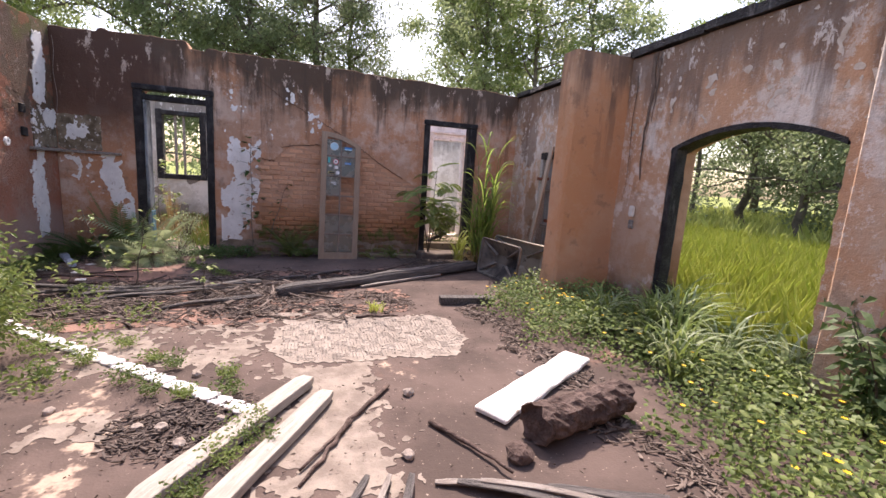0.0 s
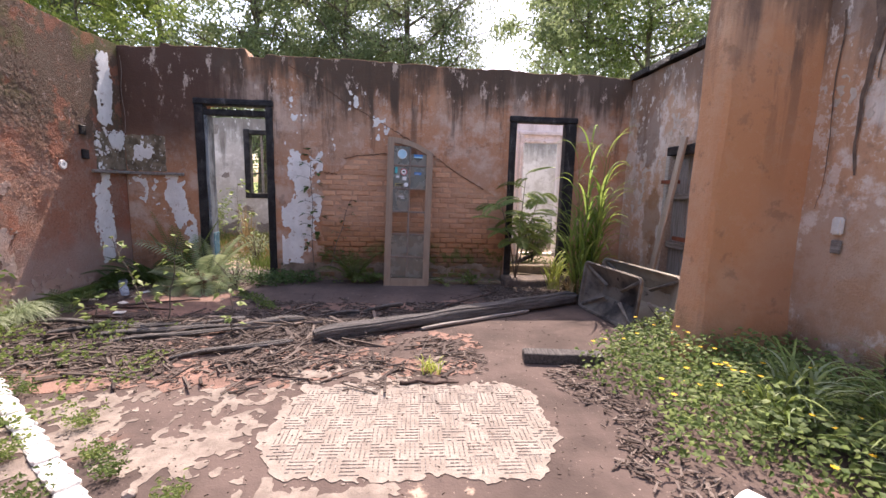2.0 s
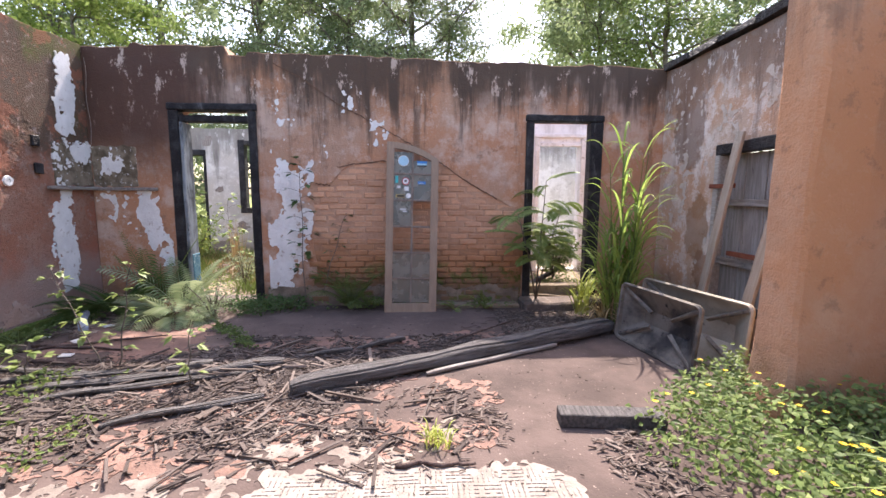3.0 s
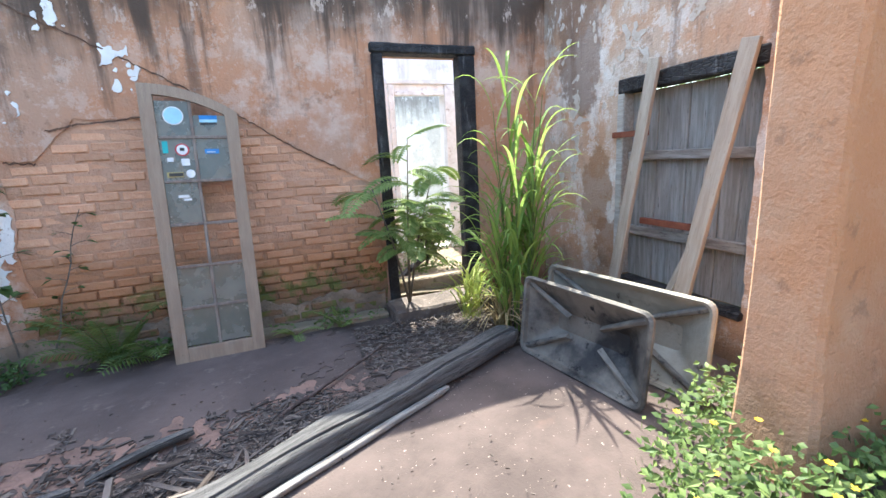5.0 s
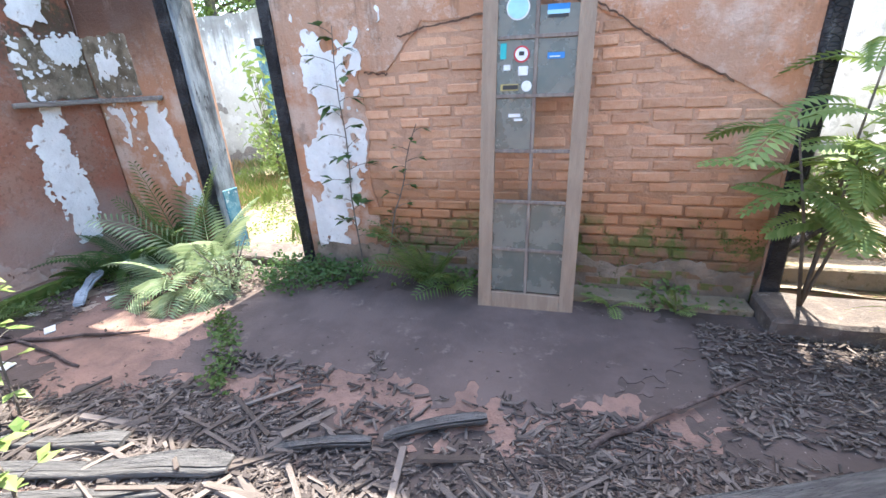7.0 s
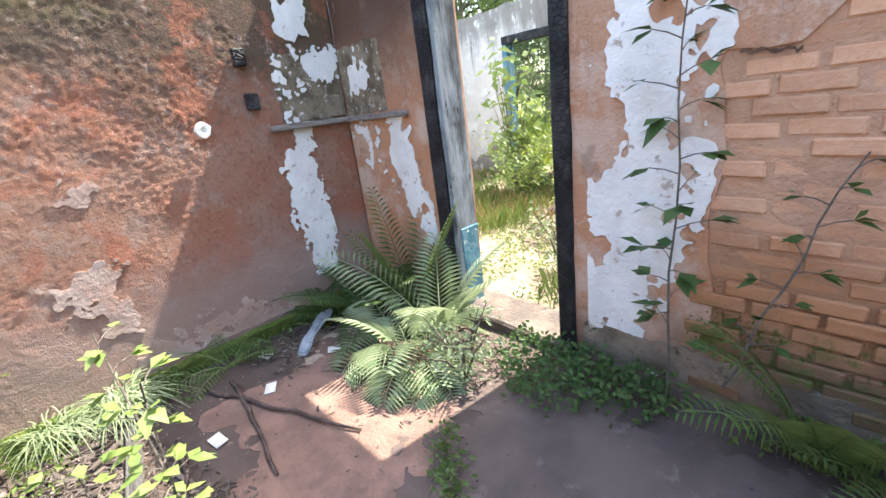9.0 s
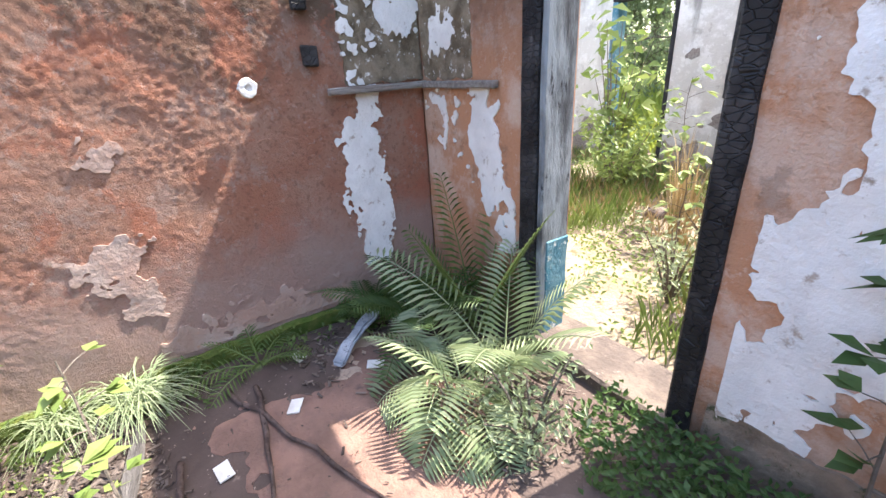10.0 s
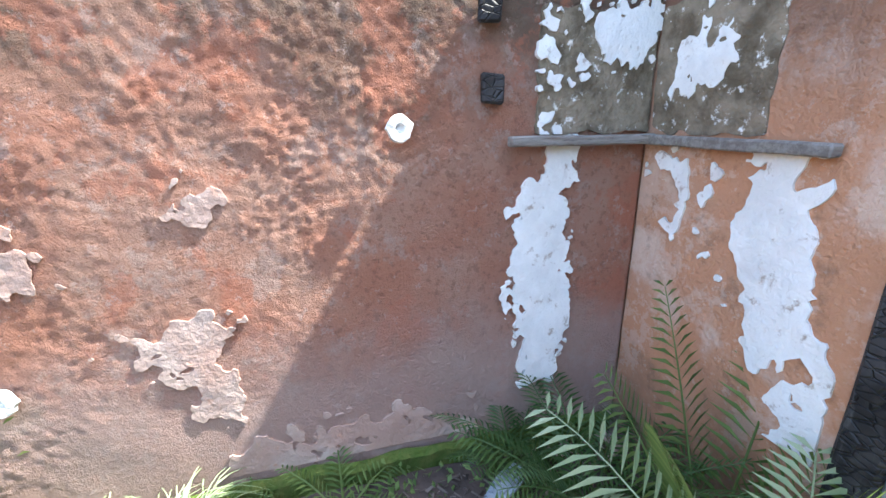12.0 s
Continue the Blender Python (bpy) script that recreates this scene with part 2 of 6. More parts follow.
def mortar_material():
    n = Nodes("earth_mortar")
    c = n.mix(n.step(n.noise(9, 6, 0.62), 0.36, 0.66), (0.49, 0.3, 0.2), (0.42, 0.245, 0.16))
    low = n.calc("ADD", n.axis(2), n.calc("MULTIPLY", n.noise(2.6, 5, 0.65), 0.55))
    c = n.mix(n.calc("MULTIPLY", n.step(low, 1.25, 0.85), 0.8), c, (0.26, 0.125, 0.06))
    c = n.mix(n.calc("MULTIPLY", n.step(low, 0.75, 0.5), 0.8), c, (0.13, 0.09, 0.055))
    c = n.mix(n.calc("MULTIPLY", n.calc("MULTIPLY", n.step(n.noise(5, 6, 0.72, shift=2.0), 0.47, 0.56), 0.85), n.step(low, 0.86, 0.68)), c, (0.085, 0.11, 0.025))
    return n.done(c, 0.95, n.calc("ADD", n.noise(50, 5), n.noise(10, 4, shift=2.0)), 0.012)


MORTAR = mortar_material()


def char_material():
    """Charred wood, cracked into small blocks."""
    n = Nodes("charred_wood")
    mp = n.t.nodes.new("ShaderNodeMapping")
    n.t.links.new(n.co, mp.inputs[0])
    mp.inputs["Scale"].default_value = (1.0, 1.0, 1.9)
    keep, n.co = n.co, mp.outputs[0]
    crack = n.cells(22, "DISTANCE_TO_EDGE")
    n.co = keep
    c = n.mix(n.step(n.noise(9, 5), 0.4, 0.7), (0.014, 0.013, 0.014), (0.045, 0.043, 0.045))
    c = n.mix(n.calc("MULTIPLY", n.step(n.noise(3, 6, 0.7, (3, 3, 0.5), 2.0), 0.56, 0.68), 0.6), c, (0.17, 0.165, 0.165))
    h = n.calc("ADD", n.calc("MULTIPLY", n.step(crack, 0.0, 0.1), 1.0), n.calc("MULTIPLY", n.noise(50, 4), 0.3))
    return n.done(c, 0.6, h, 0.008)


CHAR = char_material()
GREY_WOOD = speckle("weathered_wood", (0.2, 0.17, 0.15), (0.33, 0.3, 0.27), 5, 0.85, 40, 0.008, (0.1, 0.085, 0.075), (9, 1, 9))
PALE_WOOD = speckle("pale_weathered_wood", (0.34, 0.31, 0.27), (0.46, 0.42, 0.37), 5, 0.85, 40, 0.006, (0.3, 0.26, 0.22), (9, 1, 9))
LOG_WOOD = speckle("log_wood", (0.1, 0.092, 0.088), (0.19, 0.175, 0.165), 4, 0.85, 30, 0.02, (0.035, 0.032, 0.031), (12, 1, 12))
UPRIGHT_WOOD = speckle("weathered_upright_wood", (0.24, 0.22, 0.2), (0.36, 0.34, 0.32), 4, 0.85, 40, 0.008, (0.12, 0.1, 0.095), (9, 9, 0.7))
TAN_WOOD = speckle("tan_painted_wood", (0.27, 0.195, 0.14), (0.33, 0.245, 0.175), 4, 0.7, 40, 0.004, (0.24, 0.17, 0.12), (6, 6, 1))
BAR_WOOD = speckle("brown_grey_bar_wood", (0.17, 0.13, 0.11), (0.27, 0.22, 0.18), 6, 0.75, 40, 0.004, (0.1, 0.075, 0.06), (6, 6, 1))
BOARD_WOOD = speckle("pale_brown_board", (0.33, 0.27, 0.21), (0.42, 0.36, 0.29), 4, 0.8, 40, 0.006, (0.22, 0.17, 0.13), (8, 8, 0.7))
BARK = speckle("rough_bark", (0.06, 0.04, 0.034), (0.14, 0.1, 0.086), 9, 0.95, 24, 0.03, (0.035, 0.024, 0.021))
TREE_BARK = speckle("tree_bark", (0.1, 0.085, 0.07), (0.18, 0.15, 0.12), 6, 0.95, 20, 0.03)
WHITE_BOARD = speckle("white_painted_board", (0.76, 0.76, 0.75), (0.6, 0.59, 0.56), 5, 0.7, 50, 0.006, (0.36, 0.31, 0.26))
WHITE_LINE = speckle("white_line_paint", (0.76, 0.75, 0.73), (0.62, 0.6, 0.57), 6, 0.9, 40, 0.01)
METAL = speckle("dull_grey_sheet", (0.26, 0.23, 0.185), (0.38, 0.34, 0.275), 3, 0.55, 40, 0.003, (0.08, 0.06, 0.045), metal=0.25)
SOOT = speckle("sooty_sheet", (0.2, 0.175, 0.145), (0.035, 0.033, 0.033), 3, 0.6, 40, 0.004, (0.01, 0.01, 0.012), metal=0.15)
RIB_SHEET = speckle("dark_dusty_sheet", (0.1, 0.09, 0.08), (0.2, 0.175, 0.145), 6, 0.6, 40, 0.003, (0.03, 0.028, 0.027), metal=0.15)
RUST = speckle("rusty_iron", (0.16, 0.045, 0.025), (0.23, 0.075, 0.04), 12, 0.8, 60, 0.004)
STONE = speckle("rough_stone", (0.24, 0.2, 0.17), (0.36, 0.31, 0.27), 6, 0.9, 30, 0.01)
MOSS = speckle("moss", (0.06, 0.1, 0.015), (0.11, 0.13, 0.03), 14, 0.95, 60, 0.02)
TURQUOISE = speckle("flaking_turquoise_paint", (0.045, 0.15, 0.21), (0.13, 0.24, 0.28), 7, 0.7, 40, 0.006, (0.6, 0.6, 0.56))
PAPER = speckle("dirty_paper", (0.75, 0.73, 0.7), (0.6, 0.57, 0.52), 8, 0.8)
LEAF_DARK = leafy("leaf_dark_green", (0.05, 0.1, 0.025), (0.095, 0.15, 0.045))
LEAF_MID = leafy("leaf_mid_green", (0.085, 0.14, 0.035), (0.16, 0.215, 0.065))
TREE_LEAF = leafy("leaf_olive_green", (0.16, 0.21, 0.1), (0.28, 0.33, 0.18), 0.5, 0.6)
# far meadow grass, its colour paled to stand for distance haze
GRASS_HAZED = leafy("hazed_meadow_grass", (0.36, 0.42, 0.12), (0.5, 0.53, 0.2), 0.7, 0.5)
LEAF_LIGHT = leafy("leaf_light_green", (0.15, 0.22, 0.055), (0.26, 0.32, 0.1))
CANE_LEAF = leafy("leaf_bright_cane", (0.17, 0.28, 0.05), (0.3, 0.4, 0.1), 0.65, 0.5)
LEAF_PALE = leafy("leaf_silvery_green", (0.24, 0.31, 0.16), (0.38, 0.43, 0.26))
GRASS = leafy("grass_blades", (0.35, 0.42, 0.08), (0.5, 0.53, 0.15), 0.6, 0.55)
STRAW = leafy("dry_grass_straw", (0.34, 0.25, 0.12), (0.46, 0.36, 0.2), 0.8, 0.2)
DRY_LEAF = leafy("dry_brown_leaf", (0.2, 0.11, 0.07), (0.34, 0.22, 0.15), 0.8, 0.2)
PETAL = leafy("yellow_petals", (0.75, 0.45, 0.02), (0.8, 0.55, 0.03), 0.6, 0.2)


def glass_material(name, tint, rough):
    n = Nodes(name)
    n.b.inputs["Transmission Weight"].default_value = 0.35
    n.b.inputs["IOR"].default_value = 1.45
    dirt = n.step(n.noise(5, 6, 0.65), 0.35, 0.7)
    return n.done(n.mix(dirt, tint, (0.28, 0.265, 0.22)), n.calc("ADD", n.calc("MULTIPLY", dirt, 0.3), rough), spec=0.25)


GLASS = glass_material("dusty_glass", (0.16, 0.165, 0.14), 0.15)


def paint(name, c, rough=0.5):
    return speckle(name, c, tuple(v * 0.85 for v in c), 20, rough, 80, 0.001)


BLUE, SKYBLUE, TEAL, RED = paint("sticker_blue", (0.03, 0.2, 0.5)), paint("sticker_sky_blue", (0.35, 0.6, 0.72)), paint("sticker_teal", (0.04, 0.4, 0.4)), paint("sticker_red", (0.5, 0.04, 0.05))
INK, OCHRE, STICKER_WHITE = paint("sticker_black", (0.03, 0.03, 0.03)), paint("sticker_ochre", (0.5, 0.4, 0.15)), paint("sticker_white", (0.75, 0.75, 0.74))

# ---- geometry tools ----
class Soup:
    """Vertices and faces gathered for one mesh."""

    def __init__(self):
        self.v, self.f = [], []

    def add(self, verts, faces):
        k = len(self.v)
        self.v += [tuple(p) for p in verts]
        self.f += [tuple(k + i for i in face) for face in faces]

    def box(self, lo, hi, m=None, wobble=0.0):
        pts = [Vector((x, y, z)) for z in (lo[2], hi[2]) for y in (lo[1], hi[1]) for x in (lo[0], hi[0])]
        if wobble:
            pts = [p + Vector([random.uniform(-wobble, wobble) for _ in range(3)]) for p in pts]
        if m is not None:
            pts = [m @ p for p in pts]
        self.add(pts, [(0, 2, 3, 1), (4, 5, 7, 6), (0, 1, 5, 4), (2, 6, 7, 3), (0, 4, 6, 2), (1, 3, 7, 5)])

    def tube(self, path, radii, sides=7, caps=True, rough=0.0):
        path = [Vector(p) for p in path]
        rings = []
        for i, p in enumerate(path):
            d = (path[min(i + 1, len(path) - 1)] - path[max(i - 1, 0)]).normalized()
            a = d.orthogonal().normalized() if abs(d.z) > 0.9 else d.cross(Vector((0, 0, 1))).normalized()
            b = d.cross(a)
            rings.append([p + (a * math.cos(s) + b * math.sin(s)) * radii[i] * (1 + rough * random.uniform(-1, 1)) for s in [2 * math.pi * j / sides for j in range(sides)]])
        faces = [(i * sides + j, i * sides + (j + 1) % sides, (i + 1) * sides + (j + 1) % sides, (i + 1) * sides + j) for i in range(len(path) - 1) for j in range(sides)]
        if caps:
            faces += [tuple(range(sides))[::-1], tuple((len(path) - 1) * sides + j for j in range(sides))]
        self.add([p for r in rings for p in r], faces)

    def leaf(self, base, way, side, length, width, droop=0.2):
        """A pointed leaf, folded a little along its rib."""
        up = way.cross(side).normalized()
        mid = base + way * length * 0.45
        tip = base + way * length - Vector((0, 0, droop * length))
        self.add([base, mid + side * width * 0.5 + up * width * 0.12, tip, mid - side * width * 0.5 + up * width * 0.12, mid - Vector((0, 0, droop * length * 0.3))], [(0, 4, 1), (4, 2, 1), (0, 3, 4), (4, 3, 2)])

    def mesh(self, name):
        me = bpy.data.meshes.new(name)
        me.from_pydata(self.v, [], self.f)
        me.update()
        return me


def part(name, shape, material, parent=None, label="", smooth=False):
    """Links a Soup, bmesh or mesh as one object."""
    if isinstance(shape, Soup):
        me = shape.mesh(name)
    elif isinstance(shape, bmesh.types.BMesh):
        me = bpy.data.meshes.new(name)
        shape.to_mesh(me)
        shape.free()
    else:
        me = shape
    if material is not None and not me.materials:
        me.materials.append(material)
    if smooth:
        me.polygons.foreach_set("use_smooth", [True] * len(me.polygons))
    ob = new(name, me)
    if parent is not None:
        ob.parent = parent
    if label:
        ob["label"] = label
    return ob


def thing(name, label, category, at=None, group=""):
    ob = new(name)
    ob.empty_display_size = 0.1
    if at is not None:
        ob.matrix_world = at if isinstance(at, Matrix) else Matrix.Translation(at)
    return tagged(ob, label, category, group)


def rounded(lo, hi, bevel=0.01, segments=2, wobble=0.0, cuts=0):
    """A bevelled box; with cuts its faces are divided and worn."""
    bm = bmesh.new()
    bmesh.ops.create_cube(bm, size=1.0)
    for v in bm.verts:
        v.co = Vector([lo[i] + (v.co[i] + 0.5) * (hi[i] - lo[i]) for i in range(3)])
    if cuts:
        long_edges = [e for e in bm.edges if e.calc_length() > 0.6 * max(hi[i] - lo[i] for i in range(3))]
        bmesh.ops.subdivide_edges(bm, edges=long_edges, cuts=cuts, use_grid_fill=True)
    if bevel:
        bmesh.ops.bevel(bm, geom=[e for e in bm.edges if len(e.link_faces) == 2 and e.calc_face_angle(0) > 0.5], offset=bevel, segments=segments, affect="EDGES", clamp_overlap=True)
    if wobble:
        for v in bm.verts:
            v.co += Vector(noise.noise_vector(v.co * 7.0)) * wobble
    return bm


def fract(u, v, scale, seed=0.0, octaves=4):
    return noise.fractal(Vector((u * scale, v * scale, seed)), 1.0, 2.0, octaves)


def skin(name, field, u0, u1, v0, v1, step, place, depth, material, parent=None, relief=None, back=0.0, flip=False, label="", smooth=False):
    """A slab over a wall's plane, cut along the line where field(u, v) turns negative. place(u, v, w): w is the height over the plane."""
    nu, nv = max(1, round((u1 - u0) / step)), max(1, round((v1 - v0) / step))
    us = [u0 + (u1 - u0) * i / nu for i in range(nu + 1)]
    vs = [v0 + (v1 - v0) * j / nv for j in range(nv + 1)]
    f = [[field(u, v) for v in vs] for u in us]
    verts, faces, index, rims = [], [], {}, []

    def corner(key):
        if key not in index:
            if len(key) == 2:
                u, v = us[key[0]], vs[key[1]]
            else:
                a, b = f[key[0]][key[1]], f[key[2]][key[3]]
                s = min(max(a / (a - b), 0.02), 0.98)
                u = us[key[0]] + (us[key[2]] - us[key[0]]) * s
                v = vs[key[1]] + (vs[key[3]] - vs[key[1]]) * s
            w = depth + (relief(u, v) if relief else 0.0)
            index[key] = len(verts)
            verts.append(place(u, v, w))
            verts.append(place(u, v, back))
        return index[key]

    for i in range(nu):
        for j in range(nv):
            ring = [(i, j), (i + 1, j), (i + 1, j + 1), (i, j + 1)]
            signs = [f[a][b] > 0 for a, b in ring]
            if not any(signs):
                continue
            poly = []
            for k in range(4):
                p, q = ring[k], ring[(k + 1) % 4]
                if signs[k]:
                    poly.append((corner(p), False))
                if signs[k] != signs[(k + 1) % 4]:
                    lo, hi = (p, q) if p < q else (q, p)
                    poly.append((corner((*lo, *hi)), True))
            if len(poly) < 3:
                continue
            ids = [p[0] for p in poly]
            faces.append(ids)
            for k in range(len(poly)):
                if poly[k][1] and poly[(k + 1) % len(poly)][1]:
                    rims.append((ids[k], ids[(k + 1) % len(poly)]))
            for k, edge in enumerate((j == 0, i == nu - 1, j == nv - 1, i == 0)):
                if edge and signs[k] and signs[(k + 1) % 4]:
                    rims.append((corner(ring[k]), corner(ring[(k + 1) % 4])))
    out = [tuple(reversed(p)) if flip else tuple(p) for p in faces]
    if back:
        out += [tuple(i + 1 for i in (p if flip else reversed(p))) for p in faces]
    out += [(a, b, b + 1, a + 1) if flip else (b, a, a + 1, b + 1) for a, b in rims]
    me = bpy.data.meshes.new(name)
    me.from_pydata(verts, [], out)
    me.update()
    return part(name, me, material, parent, label, smooth)


def inside(u, v, u0, u1, v0, v1):
    """Positive inside the rectangle: the distance to its nearest side."""
    return min(u - u0, u1 - u, v - v0, v1 - v)


# ---- plan ----
NY, WX, EX = 7.77, -2.66, 4.42
D1 = (-1.71, -0.67, 0.06, 2.5)
D2 = (2.65, 3.63, 0.1, 2.42)
ARCH = (2.44, 4.02, 1.88, 2.06)
BOARDED = (5.62, 6.68, 0.35, 1.92)
BACK_Y = 12.2


def north_top(x):
    return 3.09 - 0.02 * x + 0.035 * fract(x, 0, 0.9, 3.0) + (0.05 if -2.1 < x < -1.0 else 0) - (0.05 if -1.0 < x < -0.75 else 0) + 0.02 * fract(x, 0, 6, 1.0)


def brick_zone(x, z):
    """Positive where the plaster has fallen off the north wall."""
    top = 1.84
    top = min(top, 1.55 + max(0.0, x - 0.2) * 1.0) if x < 0.45 else top
    top = min(top, 1.84 - (x - 1.5) * 0.58) if x > 1.5 else top
    d = min(top - z, x + 0.02 + 0.02 * math.sin(z * 9), 2.64 - x)
    return d + 0.035 * fract(x, z, 5, 2.0)


def along(v, rows):
    """Straight steps between (v, u) rows."""
    rows = sorted(rows)
    for (a, ua), (b, ub) in zip(rows, rows[1:]):
        if v <= b:
            return ua + (ub - ua) * max(0.0, (v - a) / (b - a))
    return rows[-1][1]


def white_zone(x, z):
    left, right = along(z, ((0.0, -0.62), (0.5, -0.6), (1.2, -0.5), (1.8, -0.45))), along(z, ((0.0, -0.3), (0.3, -0.26), (1.1, -0.1), (1.6, 0.0), (1.8, 0.02)))
    d = inside(x, z, left, right, 0.02, 1.82) + 0.11
    d = max(d, inside(x, z, 0.66, 0.9, 1.84, 2.34) + 0.05, inside(x, z, 0.3, 0.8, 2.28, 2.75) - 0.05)
    d = max(d, inside(x, z, -0.5, -0.2, 1.9, 2.8) - 0.12)
    low = -1.0
    if 0.5 < z < 1.47:
        a = along(z, ((0.55, -1.86), (0.63, -1.95), (0.88, -2.15), (1.06, -2.27), (1.28, -2.36), (1.47, -2.38)))
        b = along(z, ((0.55, -1.7), (0.82, -1.72), (1.04, -1.95), (1.08, -2.06), (1.22, -2.06), (1.38, -2.15), (1.47, -2.04)))
        low = min(x - a, b - x, z - 0.5) + 0.19
    low = min(low, 0.22)
    low = max(low, inside(x, z, -2.62, -2.4, 1.3, 1.47) - 0.02, inside(x, z, -2.62, -2.15, 1.62, 1.95) + 0.01)
    d = max(d, low)
    if z > 1.86:
        d += 0.2 * fract(x, z * 0.45, 16, 12.0, 5) - 0.05
    return d - 0.13 + 0.25 * fract(x, z * 0.5, 3.8, 8.0, 6) + 0.14 * fract(x, z, 13, 5.0, 5)


def north_hole(x, z):
    return max(inside(x, z, D1[0] + 0.08, D1[1] - 0.05, D1[2], D1[3] - 0.06), inside(x, z, D2[0] + 0.06, D2[1] - 0.06, D2[2], D2[3] - 0.06))


def north(x, z, w):
    return (x, NY - w, z)


def west(y, z, w):
    return (WX + w, y, z)


def east(y, z, w):
    return (EX - w, y, z)


def setting(ob, label=""):
    return tagged(ob, label, kind="structure")


# north wall: brick core, plaster coat with the fallen zone, white lime showing through
wall_north = setting(skin("wall_north", lambda x, z: min(north_top(x) - z, -north_hole(x, z)), WX - 0.3, EX + 0.3, -0.1, 3.3, 0.05, north, -0.012, MORTAR, back=-0.29), "ruined brick wall with stained orange plaster")
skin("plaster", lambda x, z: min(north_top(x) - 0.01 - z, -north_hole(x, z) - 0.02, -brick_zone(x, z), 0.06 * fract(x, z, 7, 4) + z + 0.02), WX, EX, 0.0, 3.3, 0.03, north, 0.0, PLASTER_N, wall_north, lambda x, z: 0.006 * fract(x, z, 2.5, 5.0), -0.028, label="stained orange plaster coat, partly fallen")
skin("lime_patch", lambda x, z: min(white_zone(x, z), -north_hole(x, z) - 0.13, -brick_zone(x, z) - 0.01), WX + 0.01, 1.0, 0.03, 2.9, 0.018, north, 0.009, LIME, wall_north, lambda x, z: 0.006 * fract(x, z, 2.5, 5.0), -0.02, label="white lime showing under the paint")


skin("base_render", lambda x, z: min(0.24 + 0.05 * fract(x, 0, 3, 6.0) + 0.03 * fract(x, z, 12, 2.0) - z, -north_hole(x, z) - 0.06), -0.62, 2.6, 0.0, 0.34, 0.02, north, 0.012, DAMP_BASE, wall_north, lambda x, z: 0.008 * fract(x, z, 6, 5.0), -0.03, label="damp grey-brown base render under the bricks")


# diagonal crack; strips along the fallen plaster's edge paint its shadow line
cracks = Soup()
for path in ([(-0.45, 2.98), (-0.1, 2.8), (0.3, 2.52), (0.7, 2.32), (1.1, 2.1), (1.5, 1.87), (1.7, 1.73), (1.97, 1.55), (2.3, 1.37)], [(0.28, 1.75), (0.45, 1.79), (0.9, 1.84)], [(0.02, 1.55), (0.2, 1.53)]):
    for (xa, za), (xb, zb) in zip(path, path[1:]):
        for k in range(12):
            p, q = [(xa + (xb - xa) * s + 0.012 * fract(xa + s, za, 9, 2.0), za + (zb - za) * s + 0.014 * fract(xa + s, zb, 8, 3.0)) for s in (k / 12, (k + 1.02) / 12)]
            w = 0.0045 + 0.003 * random.random()
            cracks.add([(p[0], NY - 0.0105, p[1] - w), (q[0], NY - 0.0105, q[1] - w), (q[0], NY - 0.0105, q[1] + w), (p[0], NY - 0.0105, p[1] + w)], [(0, 1, 2, 3)])
part("crack", cracks, speckle("crack_dirt_and_edge_shadow", (0.09, 0.05, 0.035), (0.14, 0.08, 0.05), 20), wall_north, "long diagonal crack in plaster, and painted shadow lines along the broken edge")


# west wall: rough red render in low sun
def west_top(y):
    return 3.14 + 0.03 * fract(y, 1, 1.2, 7.0) + 0.015 * fract(y, 0, 7, 2.0)


def west_flake(y, z):
    """Positive where smooth skim still covers the west wall."""
    d = max(0.12 - math.hypot(y - 5.95, (z - 1.28) * 1.4), 0.16 - math.hypot((y - 5.8) * 0.6, z - 0.78), 0.13 - math.hypot((y - 5.93) * 0.9, (z - 0.55) * 0.6), 0.32 - z if y > 5.9 else -1.0, 0.14 - math.hypot((y - 5.3) * 0.5, z - 1.12))
    return d - 0.06 + 0.12 * fract(y, z, 4, 31.0, 5) + 0.12 * fract(y, z, 14, 33.0, 4)


def west_relief(y, z):
    raw = min(max(0.75 - abs(z - 1.5) * 0.35 + 1.1 * fract(y, z, 0.9, 12.0), 0.15), 1.0)
    if y > 7.0:
        raw *= max(0.0, 1 - (y - 7.0) * 6)
    pebble = 0.5 - noise.voronoi(Vector((y * 30, z * 30, 1.0)))[0][0]
    crumb = 0.5 - noise.voronoi(Vector((y * 62, z * 62, 4.0)))[0][0]
    patch = max(0.0, min(1.0, 0.5 + 2.2 * fract(y, z, 3.1, 52.0, 3)))
    return 0.007 * fract(y, z, 1.2, 3.0) + raw * (0.005 * fract(y, z, 5, 4.0, 5) + patch * (0.006 * pebble + 0.006 * crumb) + 0.003 * fract(y, z, 30, 6.0, 3))


wall_west = setting(skin("wall_west", lambda y, z: west_top(y) - z, -2.2, NY + 0.0, -0.1, 3.3, 0.06, west, -0.05, MORTAR, back=-0.32, flip=False), "ruined wall of rough reddish render")
skin("render_coat", lambda y, z: west_top(y) - 0.01 - z, 4.9, NY - 0.005, 0.0, 3.3, 0.011, west, 0.0, RENDER_W, wall_west, west_relief, -0.05, label="crumbling red render coat", smooth=True)
skin("render_coat", lambda y, z: west_top(y) - 0.01 - z, -2.2, 4.9, 0.0, 3.3, 0.05, west, 0.0, RENDER_W, wall_west, west_relief, -0.05, label="crumbling red render coat", smooth=True)
skin("smooth_skim", lambda y, z: min(west_flake(y, z), 7.0 - y), 4.2, 7.1, 0.12, 2.2, 0.014, west, 0.007, SKIM, wall_west, lambda y, z: 0.007 * fract(y, z, 1.2, 3.0) + 0.004 * fract(y, z, 5, 1.0), 0.0, label="remains of smooth skim coat")
